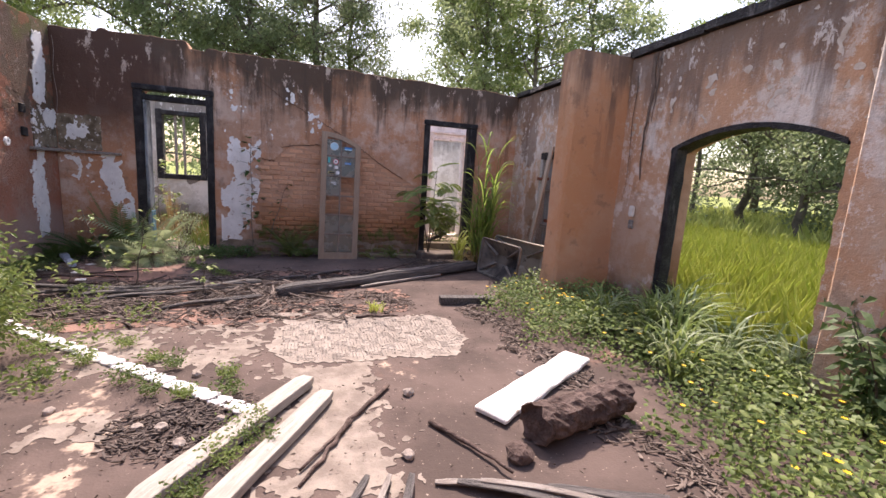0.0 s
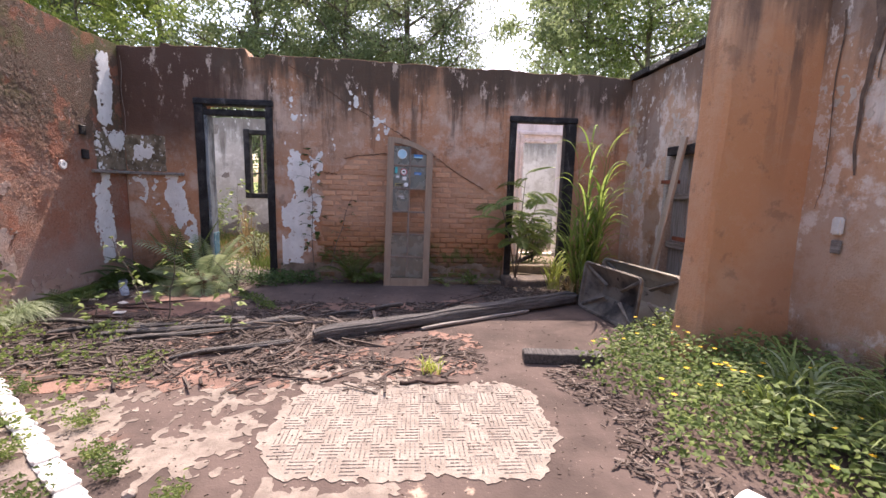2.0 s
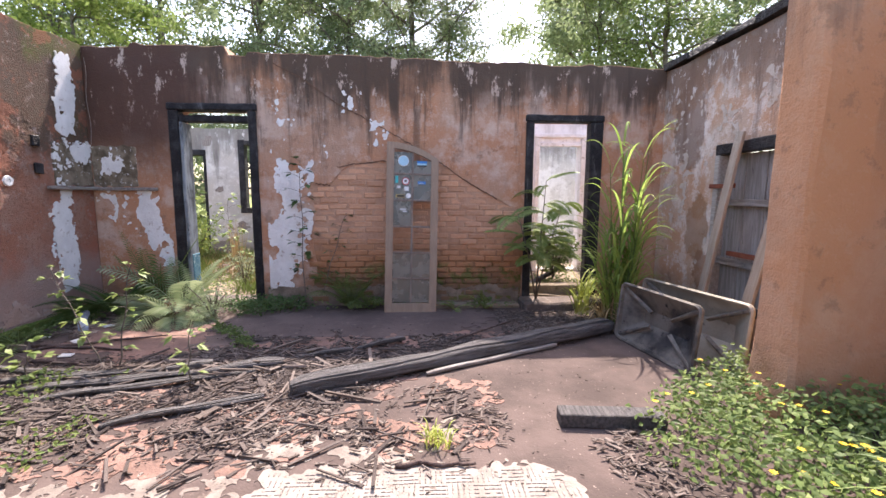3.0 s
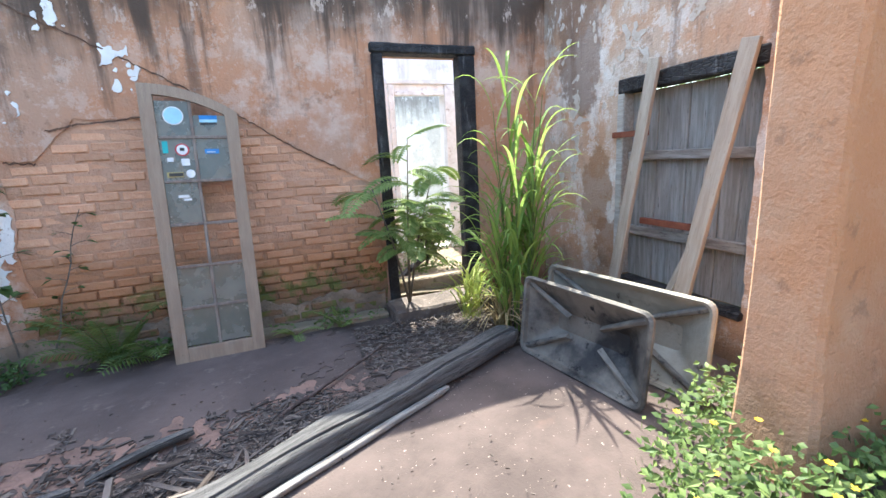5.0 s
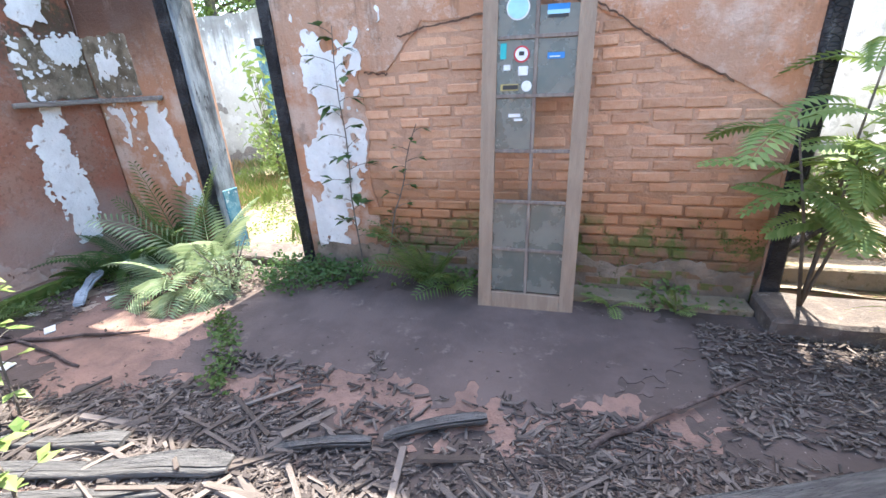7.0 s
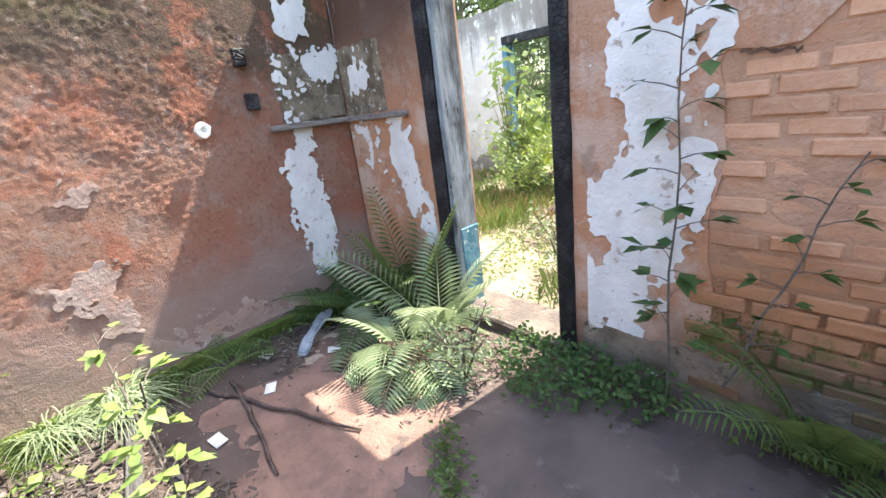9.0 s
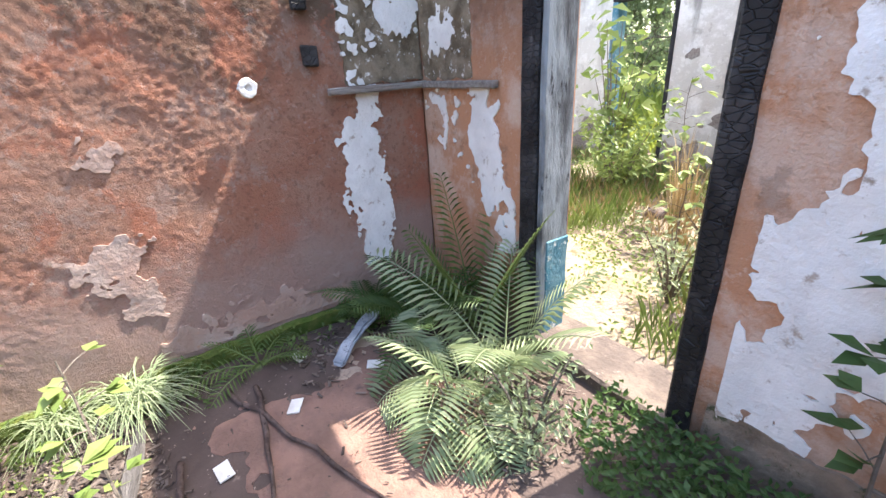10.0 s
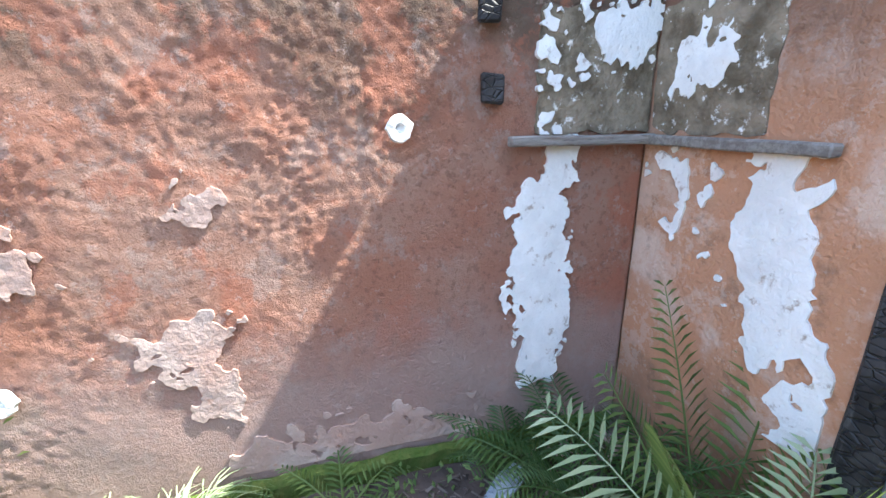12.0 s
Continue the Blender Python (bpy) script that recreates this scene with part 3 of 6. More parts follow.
skin("lime_patch", lambda y, z: inside(y, z, along(z, ((0.3, 7.2), (0.9, 7.12), (1.2, 7.13), (1.47, 7.28))), 7.42, 0.3, 1.5) - 0.02 + 0.07 * fract(y, z * 0.5, 6, 5.0, 6) + 0.06 * fract(y, z, 22, 2.0, 3), 7.0, 7.6, 0.2, 1.5, 0.014, west, 0.012, LIME, wall_west, lambda y, z: 0.006 * fract(y, z, 1.2, 3.0), 0.0, label="white lime showing under the render")
skin("lime_patch", lambda y, z: inside(y, z, 7.36, 7.6, 2.05, 3.0) - 0.02 + 0.1 * fract(y, z * 0.5, 5, 9.0, 5) + 0.05 * fract(y, z, 22, 2.0, 3), 7.2, 7.72, 1.5, 3.05, 0.02, west, 0.012, LIME, wall_west, lambda y, z: 0.006 * fract(y, z, 1.2, 3.0), 0.0, label="white lime showing under the render")


# east wall: arched opening to the field, boarded opening near the corner
def east_top(y):
    return 2.98 + 0.02 * fract(y, 4, 1.1, 9.0)


def east_hole(y, z):
    mid, half = (ARCH[0] + ARCH[1]) / 2, (ARCH[1] - ARCH[0]) / 2
    crown = ARCH[2] + (ARCH[3] - ARCH[2]) * max(0.0, 1 - ((y - mid) / half) ** 2)
    return max(min(inside(y, z, ARCH[0], ARCH[1], -1, 9), crown - z), inside(y, z, *BOARDED))


wall_east = setting(skin("wall_east", lambda y, z: min(east_top(y) - z, -east_hole(y, z)), -2.2, NY + 0.28, -0.15, 3.2, 0.05, east, -0.03, MORTAR, back=-0.33, flip=True), "tall ruined wall with an arched opening")
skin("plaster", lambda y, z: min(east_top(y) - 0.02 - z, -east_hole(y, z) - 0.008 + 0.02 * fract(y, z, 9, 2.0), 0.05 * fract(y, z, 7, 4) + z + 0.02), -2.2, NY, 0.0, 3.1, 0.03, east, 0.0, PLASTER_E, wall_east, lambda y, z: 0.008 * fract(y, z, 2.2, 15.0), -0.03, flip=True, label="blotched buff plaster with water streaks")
skin("lime_patch", lambda y, z: min(0.2 * fract(y, z * 0.45, 4.5, 44.0, 6) + 0.2 * fract(y, z, 14, 4.0, 4) - 0.19 + 0.03 * z - (0.3 if 4.05 < y < 4.85 and z < 1.8 else 0.0) + 0.08 * fract(y, z, 40, 3.0, 3), east_top(y) - 0.05 - z, -east_hole(y, z) - 0.1, z - 0.5), -2.0, NY - 0.05, 0.4, 3.05, 0.025, east, 0.004, PALE_BLOOM, wall_east, lambda y, z: 0.008 * fract(y, z, 2.2, 15.0), -0.01, flip=True, label="patches of pale lime")
stain = Soup()
for y_mid, z_top, z_low, wide in ((4.43, 2.95, 1.55, 0.03), (4.66, 2.75, 1.3, 0.008), (4.36, 2.95, 2.2, 0.018), (5.3, 2.9, 2.3, 0.03)):
    for k in range(24):
        ring = []
        for s in (k / 24, (k + 1) / 24):
            z = z_top + (z_low - z_top) * s
            y, w = y_mid + 0.05 * fract(z, y_mid, 2.2, 1.0), wide * (1 - 0.7 * s) * (1 + 0.5 * fract(z, y_mid, 9, 4.0))
            ring += [(EX - 0.0125, y - w, z), (EX - 0.0125, y + w, z)]
        stain.add(ring, [(0, 2, 3, 1)])
part("water_stain", stain, speckle("dark_water_stain", (0.1, 0.07, 0.055), (0.17, 0.12, 0.09), 12), wall_east, "dark stain and crack running down plaster")
coping = Soup()
for k in range(20):
    y0 = -2.2 + k * 0.5
    coping.box((EX - 0.05, y0, 2.98), (EX + 0.3, y0 + 0.49, 3.05 + 0.02 * random.random()), wobble=0.012)
part("coping", coping, CHAR, wall_east, "blackened timber plate along the wall's top")


arch_frame = setting(new("door_5"), "dark timber jamb and thin dark band along an arched opening")
part("jamb", rounded((EX - 0.01, ARCH[1] - 0.075, -0.1), (EX + 0.14, ARCH[1] + 0.0, ARCH[2] + 0.02), 0.012, 1, 0.01, 16), CHAR, arch_frame)
# thin dark band that follows the arch's underside
band = Soup()
for k in range(33):
    y = ARCH[0] + 0.002 + (ARCH[1] - ARCH[0] - 0.004) * k / 32
    zc = ARCH[2] + (ARCH[3] - ARCH[2]) * (1 - ((y - (ARCH[0] + ARCH[1]) / 2) / ((ARCH[1] - ARCH[0]) / 2)) ** 2)
    lo = zc - 0.035 - 0.012 * fract(y, 0, 7, 1.0)
    band.v += [(EX - 0.012, y, lo), (EX - 0.012, y, zc + 0.012), (EX + 0.2, y, zc + 0.012), (EX + 0.2, y, lo)]
for k in range(32):
    a, b = k * 4, k * 4 + 4
    band.f += [(a, a + 1, b + 1, b), (a + 3, a, b, b + 3), (a + 2, a + 3, b + 3, b + 2)]
part("arch_band", band, CHAR, arch_frame)


def stub(name, y, x_in, top, thick, flare, material):
    """A stump of a cross wall that stands out from the east wall."""
    bm = bmesh.new()
    rows = 14
    rings = []
    for k in range(rows + 1):
        z = top * k / rows - 0.1 * (k == 0)
        f = flare * max(0.0, 1 - z / 0.9) ** 2
        w = 0.012 * fract(z, y, 1.7, 3.0)
        prof = [(EX + 0.02, y - f), (x_in + 0.05 - f + w, y - f - w), (x_in + 0.015 - f + w, y + 0.015 - f), (x_in - f + w, y + 0.05), (x_in - f + w, y + thick - 0.015), (x_in + 0.015 - f, y + thick), (EX + 0.02, y + thick)]
        rings.append([bm.verts.new((px, py, z)) for px, py in prof])
    n = len(rings[0])
    for k in range(rows):
        for j in range(n - 1):
            bm.faces.new((rings[k][j], rings[k][j + 1], rings[k + 1][j + 1], rings[k + 1][j]))
    bm.faces.new(rings[-1])
    bmesh.ops.recalc_face_normals(bm, faces=bm.faces)
    return setting(part(name, bm, material, smooth=False), "stump of a plastered cross wall")


stub("wall_stub_1", 4.8, 3.64, 2.98, 0.28, 0.06, PLASTER_PLAIN)
stub("wall_stub_2", 1.9, 4.11, 2.95, 0.3, 0.03, PLASTER_E)

# walls that close the place behind the walker
south = Soup()
south.box((WX - 0.3, -2.5, -0.1), (EX + 0.3, -2.2, 3.05))
setting(part("wall_south", south, PLASTER_N), "stained plastered wall")


# back rooms beyond the north wall
def back_hole(x, z):
    return max(inside(x, z, -4.42, -3.5, -1, 2.35), inside(x, z, -2.68, -1.78, 1.08, 2.55), inside(x, z, 0.2, 1.0, 1.1, 2.3))


wall_back = setting(skin("wall_back", lambda x, z: min(2.86 + 0.05 * fract(x, 0, 2, 6.0) - z, -back_hole(x, z)), -6.0, 6.4, -0.2, 3.1, 0.06, lambda x, z, w: (x, BACK_Y - w, z), 0.0, WHITEWASH_GREY, back=-0.25), "whitewashed ruined wall with a doorway and a window opening")
skin("bare_patch", lambda x, z: min(0.3 * fract(x, z, 2.2, 71.0, 6) - 0.16 + (0.1 if z < 0.7 else 0), -back_hole(x, z) - 0.05), -5.9, 1.1, 0.0, 2.7, 0.04, lambda x, z, w: (x, BACK_Y - w, z), 0.004, GREY_WOOD, wall_back, None, -0.02, label="grey patches where whitewash has gone")
wall_closet = setting(skin("wall_closet", lambda x, z: min(3.0 - z, -inside(x, z, 3.35, 4.07, 0.13, 2.32)), 1.4, 5.4, -0.2, 3.1, 0.06, lambda x, z, w: (x, 9.7 - w, z), 0.0, PLASTER_BACK, back=-0.2), "whitewashed partition wall with a doorway")
cross = Soup()
cross.box((1.2, NY + 0.29, -0.2), (1.4, BACK_Y, 2.9))
setting(part("wall_cross", cross, PLASTER_BACK), "whitewashed partition wall")
far_side = Soup()
far_side.box((-6.2, NY + 0.29, -0.2), (-6.0, BACK_Y + 0.25, 2.8))
setting(part("wall_rear_west", far_side, PLASTER_BACK), "whitewashed wall")
far_side = Soup()
far_side.box((5.4, NY + 0.29, -0.2), (5.6, BACK_Y + 0.25, 2.9))
setting(part("wall_rear_east", far_side, PLASTER_BACK), "whitewashed wall")
link = Soup()
link.box((-6.0, NY - 0.01, -0.2), (WX - 0.3, NY + 0.28, 2.9))
link.box((EX + 0.34, NY - 0.01, -0.2), (5.6, NY + 0.28, 2.9))
setting(part("wall_rear_front", link, PLASTER_BACK), "whitewashed wall")

# floors and ground
floor = Soup()
nx, ny = 90, 125
for j in range(ny + 1):
    for i in range(nx + 1):
        x, y = WX + (EX - WX) * i / nx, -2.2 + (NY + 2.2) * j / ny
        floor.v.append((x, y, 0.006 * fract(x, y, 1.3, 2.0)))
floor.f = [(j * (nx + 1) + i, j * (nx + 1) + i + 1, (j + 1) * (nx + 1) + i + 1, (j + 1) * (nx + 1) + i) for j in range(ny) for i in range(nx)]
floor = setting(part("floor", floor, FLOOR, smooth=True), "worn dark screed floor with red earth washed over it")
rear_floor = Soup()
for j in range(41):
    for i in range(91):
        x, y = -6.0 + 11.4 * i / 90, NY + (BACK_Y - NY + 1.0) * j / 40
        rear_floor.v.append((x, y, 0.04 + 0.05 * fract(x, y, 0.9, 5.0) + (0.06 if x > 1.5 else 0)))
rear_floor.f = [(j * 91 + i, j * 91 + i + 1, (j + 1) * 91 + i + 1, (j + 1) * 91 + i) for j in range(40) for i in range(90)]
setting(part("floor_rear", rear_floor, EARTH, smooth=True), "overgrown earth floor of the back rooms")
ground = Soup()
rings = [0, 3, 6, 9, 12, 16, 22, 30, 45, 80, 160, 400, 1200]
for r in rings:
    for k in range(48):
        a = 2 * math.pi * k / 48
        x, y = 1 + r * math.cos(a), 5 + r * math.sin(a)
        ground.v.append((x, y, -0.22 + (0.12 * fract(x, y, 0.15, 3.0) if r > 9 else 0)))
ground.f = [(r * 48 + k, r * 48 + (k + 1) % 48, (r + 1) * 48 + (k + 1) % 48, (r + 1) * 48 + k)[::-1] for r in range(len(rings) - 1) for k in range(48)]
setting(part("ground", ground, SOIL, smooth=True), "grassy ground round the ruin")


# door frames
def frame_member(parent, name, lo, hi, material, char=0.006, cuts=14):
    return part(name, rounded(lo, hi, 0.012, 1, char, cuts), material, parent)


def door_frame(name, label, x0, x1, z0, z1, wide, transom=None, lean=0.0):
    top = setting(new(name), label)
    y0, y1 = NY - 0.03, NY + 0.13
    frame_member(top, "jamb", (x0, y0, z0 - 0.06), (x0 + wide[0], y1, z1 - 0.085), CHAR)
    frame_member(top, "jamb", (x1 - wide[1], y0, z0 - 0.06), (x1, y1, z1 - 0.085), CHAR)
    frame_member(top, "lintel", (x0 - 0.01, y0 - 0.004, z1 - 0.083), (x1 + 0.01, y1, z1), CHAR)
    if transom:
        frame_member(top, "transom_bar", (x0 + wide[0] - 0.01, y0 + 0.03, transom - 0.04), (x1 - wide[1] + 0.01, y1 - 0.03, transom + 0.045), CHAR)
    return top


d1 = door_frame("door_1", "charred black door frame with an open doorway", *D1, (0.115, 0.1), 2.32)
lining = part("lining", rounded((D1[0] + 0.116, NY - 0.01, 0.05), (D1[0] + 0.155, NY + 0.2, 2.28), 0.008, 1, 0.005, 12), speckle("scorched_pale_paint", (0.05, 0.052, 0.056), (0.25, 0.28, 0.3), 4, 0.8, 40, 0.006, (0.03, 0.03, 0.032), (2, 2, 0.6)), d1, "scorched pale blue lining board")
part("painted_edge", rounded((D1[0] + 0.118, NY + 0.03, 0.06), (D1[0] + 0.16, NY + 0.206, 0.66), 0.006, 1, 0.006, 14), TURQUOISE, d1, "flaking turquoise paint on the lining's edge")
door_frame("door_2", "charred black door frame with a raised sill", *D2, (0.1, 0.16))
inner = setting(new("door_3"), "white painted frame of an inner doorway")
for lo, hi in (((3.27, 9.66, 0.1), (3.35, 9.78, 2.4)), ((4.07, 9.66, 0.1), (4.3, 9.78, 2.4)), ((3.25, 9.655, 2.402), (4.32, 9.785, 2.47)), ((3.352, 9.67, 2.26), (4.068, 9.77, 2.32))):
    part("frame_board", rounded(lo, hi, 0.01, 1, 0.003, 6), WHITE_BOARD, inner)
window = setting(new("window_1"), "charred black window frame without glass")
for lo, hi in (((-2.76, BACK_Y - 0.03, 1.0), (-2.62, BACK_Y + 0.15, 2.62)), ((-1.84, BACK_Y - 0.03, 1.0), (-1.7, BACK_Y + 0.15, 2.62)), ((-2.619, BACK_Y - 0.035, 1.0), (-1.841, BACK_Y + 0.15, 1.12)), ((-2.619, BACK_Y - 0.035, 2.5), (-1.841, BACK_Y + 0.15, 2.6))):
    frame_member(window, "frame_board", lo, hi, CHAR)
for x in (-2.4, -2.22):
    part("mullion", rounded((x, BACK_Y + 0.06, 1.12), (x + 0.05, BACK_Y + 0.11, 2.5), 0.006, 1, 0.003, 6), GREY_WOOD, window)
rear_door = setting(new("door_4"), "scorched turquoise frame of the rear doorway")
for lo, hi, m in (((-4.46, BACK_Y - 0.02, 0), (-4.36, BACK_Y + 0.2, 2.27), TURQUOISE), ((-3.53, BACK_Y - 0.02, 0), (-3.47, BACK_Y + 0.2, 2.27), CHAR), ((-4.46, BACK_Y - 0.025, 2.272), (-3.47, BACK_Y + 0.2, 2.4), CHAR)):
    frame_member(rear_door, "frame_board", lo, hi, m)

# sills and the low plinth under the north wall
setting(part("sill_1", rounded((D1[0] + 0.06, NY - 0.06, -0.02), (D1[1] - 0.02, NY + 0.3, 0.075), 0.015, 1, 0.012, 14), DARK_STONE), "worn stone door sill with a raised edge")
setting(part("sill_2", rounded((D2[0] - 0.06, NY - 0.42, -0.02), (D2[1] + 0.05, NY - 0.05, 0.115), 0.02, 1, 0.012, 12), DARK_STONE), "dark stone step before a doorway")
setting(part("sill_3", rounded((D2[0] + 0.05, NY + 0.1, 0.0), (D2[1] - 0.05, NY + 0.3, 0.23), 0.015, 1, 0.01, 12), EARTH), "earthen door sill")
setting(part("plinth", rounded((1.47, NY - 0.2, -0.02), (2.58, NY - 0.03, 0.045), 0.012, 1, 0.01, 20), EARTH), "low earthen ledge along a brick wall's foot")
setting(part("plinth", rounded((WX + 0.01, 3.5, -0.02), (WX + 0.07, NY - 0.05, 0.11), 0.02, 1, 0.02, 50), MOSS), "mossy ledge along a wall's foot")

# ---- things ----
def bar(lo, hi, bevel=0.004, wobble=0.0, cuts=0):
    return rounded(lo, hi, bevel, 1, wobble, cuts)


def arched_leaf():
    """Half of a glazed double door, its head a quarter arch."""
    W, H, S, T = 0.626, 2.07, 0.088, 0.036
    leaf = thing("arched_door_leaf", "tan glazed door leaf with stickers, leaning on a brick wall", "door leaf", pose(0.886, 7.365, 0.0, -6.5, 1.3, 2.3))

    def head(x):
        return H - 0.2 * (x / W) ** 2.2

    def strip(x0, x1, below):
        s = Soup()
        n = 14
        for i in range(n + 1):
            x = x0 + (x1 - x0) * i / n
            z = head(x)
            lo = below(x)
            s.v += [(x, 0, lo), (x, 0, z), (x, T, z), (x, T, lo)]
        for i in range(n):
            a, b = i * 4, i * 4 + 4
            s.f += [(a, b, b + 1, a + 1), (a + 1, b + 1, b + 2, a + 2), (a + 2, b + 2, b + 3, a + 3), (a + 3, b + 3, b, a)]
        s.f += [(0, 1, 2, 3), (n * 4 + 3, n * 4 + 2, n * 4 + 1, n * 4)]
        return s

    part("stile", strip(0.0, S, lambda x: 0.0), TAN_WOOD, leaf)
    part("stile", strip(W - S, W, lambda x: 0.0), TAN_WOOD, leaf)
    part("top_rail", strip(S, W - S, lambda x: head(x) - 0.075), TAN_WOOD, leaf)
    part("bottom_rail", bar((S, 0.001, 0.005), (W - S, T - 0.001, 0.12)), TAN_WOOD, leaf)
    rows = [0.12, 0.42, 0.735, 1.05, 1.37, 1.69]
    for z in rows[1:]:
        part("glazing_bar", bar((S, 0.006, z - 0.011), (W - S, T - 0.006, z + 0.011), 0.003), BAR_WOOD, leaf)
    part("glazing_bar", bar((W / 2 - 0.011, 0.008, 0.12), (W / 2 + 0.011, T - 0.008, H - 0.12), 0.003), BAR_WOOD, leaf)
    panes = {}
    for r in range(6):
        for c in range(2):
            if (r == 2) or (r == 3 and c == 1):
                continue
            x0, x1 = (S, W / 2 - 0.012) if c == 0 else (W / 2 + 0.012, W - S)
            z0, z1 = rows[r] + 0.012, (rows[r + 1] - 0.012 if r < 5 else head(x1) - 0.078)
            pane = part("pane", bar((x0, 0.016, z0), (x1, 0.02, z1), 0), GLASS, leaf, "dusty glass pane")
            pane.visible_shadow = False
            panes[r, c] = pane

    def pane_at(x, z):
        return panes[max(r for r in range(6) if rows[r] < z), int(x > W / 2)]

    def sticker(name, x, z, w, h, m, lift=0.0):
        x = x * 1.18
        return part("sticker", bar((x - w / 2, 0.0125 - lift, z - h / 2), (x + w / 2, 0.0145 - lift, z + h / 2), 0), m, pane_at(x, z), name)

    def round_sticker(name, x, z, r, m, lift=0.0):
        x = x * 1.18
        s = Soup()
        s.v = [(x + r * math.cos(a), y - lift, z + r * math.sin(a)) for y in (0.0145, 0.0125) for a in [2 * math.pi * k / 28 for k in range(28)]]
        s.f = [tuple(range(28)), tuple(range(55, 27, -1))] + [(k, (k + 1) % 28, 28 + (k + 1) % 28, 28 + k) for k in range(28)]
        return part("sticker", s, m, pane_at(x, z), name)

    round_sticker("round pale blue sticker", 0.17, 1.845, 0.066, STICKER_WHITE)
    round_sticker("round pale blue sticker", 0.17, 1.845, 0.058, SKYBLUE, 0.003)
    sticker("blue oblong sticker", 0.36, 1.835, 0.12, 0.03, BLUE)
    sticker("sky blue oblong sticker", 0.36, 1.81, 0.12, 0.022, SKYBLUE)
    sticker("black oblong sticker", 0.36, 1.79, 0.11, 0.018, INK)
    sticker("teal pointed sticker", 0.105, 1.62, 0.036, 0.085, TEAL)
    round_sticker("round red and white sticker", 0.195, 1.60, 0.046, RED)
    round_sticker("round red and white sticker", 0.195, 1.60, 0.036, STICKER_WHITE, 0.003)
    sticker("black bird mark on a sticker", 0.195, 1.603, 0.03, 0.022, INK, 0.006)
    sticker("small white sticker", 0.125, 1.53, 0.04, 0.03, STICKER_WHITE)
    sticker("white square sticker", 0.205, 1.51, 0.055, 0.05, STICKER_WHITE)
    sticker("black and ochre sticker", 0.14, 1.42, 0.105, 0.036, OCHRE)
    sticker("black and ochre sticker", 0.145, 1.42, 0.09, 0.024, INK, 0.003)
    round_sticker("torn grey sticker", 0.225, 1.425, 0.03, STICKER_WHITE)
    sticker("blue oblong sticker", 0.36, 1.585, 0.095, 0.034, BLUE)
    sticker("white line on a sticker", 0.355, 1.58, 0.06, 0.006, STICKER_WHITE, 0.003)
    sticker("torn white sticker", 0.17, 1.26, 0.07, 0.02, STICKER_WHITE)
    sticker("torn white sticker", 0.19, 1.235, 0.05, 0.015, STICKER_WHITE)
    return leaf


arched_leaf()


def beam(name, label, category, a, b, wide, high, material, wobble=0.012, split=True, taper=0.85, e=0.55):
    """A hewn timber from a to b with worn edges and long cracks."""
    a, b = Vector(a), Vector(b)
    L = (b - a).length
    bm = bmesh.new()
    n, prof = max(12, int(L * 14)), 24
    rings = []
    for i in range(n + 1):
        s = i / n
        k = (1 - (1 - taper) * (1 - s)) * (0.72 if i in (0, n) else 1.0)
        ring = []
        for j in range(prof):
            t = 2 * math.pi * j / prof
            c, d = math.cos(t), math.sin(t)
            x = math.copysign(abs(c) ** e, c) * wide / 2 * k
            z = math.copysign(abs(d) ** e, d) * high / 2 * k
            v = Vector(noise.noise_vector(Vector((s * L * 2.2, x * 8, z * 8)))) * wobble
            groove = 0.0
            if split and j in (4, 9, 15):
                groove = 0.03 + 0.05 * max(0.0, 0.4 + noise.noise(Vector((s * L * 1.3, j * 5.0, 1.0))))
            f = 1 - groove / max(0.05, wide) if split else 1
            ring.append(bm.verts.new((x * f + v.x, s * L, z * f + v.z)))
        rings.append(ring)
    for i in range(n):
        for j in range(prof):
            bm.faces.new((rings[i][j], rings[i][(j + 1) % prof], rings[i + 1][(j + 1) % prof], rings[i + 1][j]))
    bm.faces.new(rings[0]), bm.faces.new(rings[-1])
    bmesh.ops.recalc_face_normals(bm, faces=bm.faces)
    ob = part(name, bm, material)
    ob.matrix_world = Matrix.Translation(a) @ (b - a).to_track_quat("Y", "Z").to_matrix().to_4x4()
    return tagged(ob, label, category)


beam("fallen_beam", "charred and weathered hewn beam lying on litter", "beam", (0.42, 5.24, 0.06), (3.3, 6.58, 0.085), 0.19, 0.145, LOG_WOOD, 0.02, True, 0.8)
beam("thin_pole", "thin splintered pole beside a fallen beam", "pole", (1.38, 5.55, 0.02), (2.6, 6.14, 0.03), 0.05, 0.04, GREY_WOOD, 0.01, False)
beam("weathered_plank", "pale weathered plank lying on the floor", "plank", (0.1, 2.08, 0.045), (0.77, 3.1, 0.045), 0.12, 0.07, PALE_WOOD, 0.008, False, 1.0, 0.2)
beam("weathered_plank", "pale weathered plank with mossy side", "plank", (0.38, 1.98, 0.04), (0.89, 2.9, 0.04), 0.11, 0.06, PALE_WOOD, 0.008, False, 1.0, 0.2)
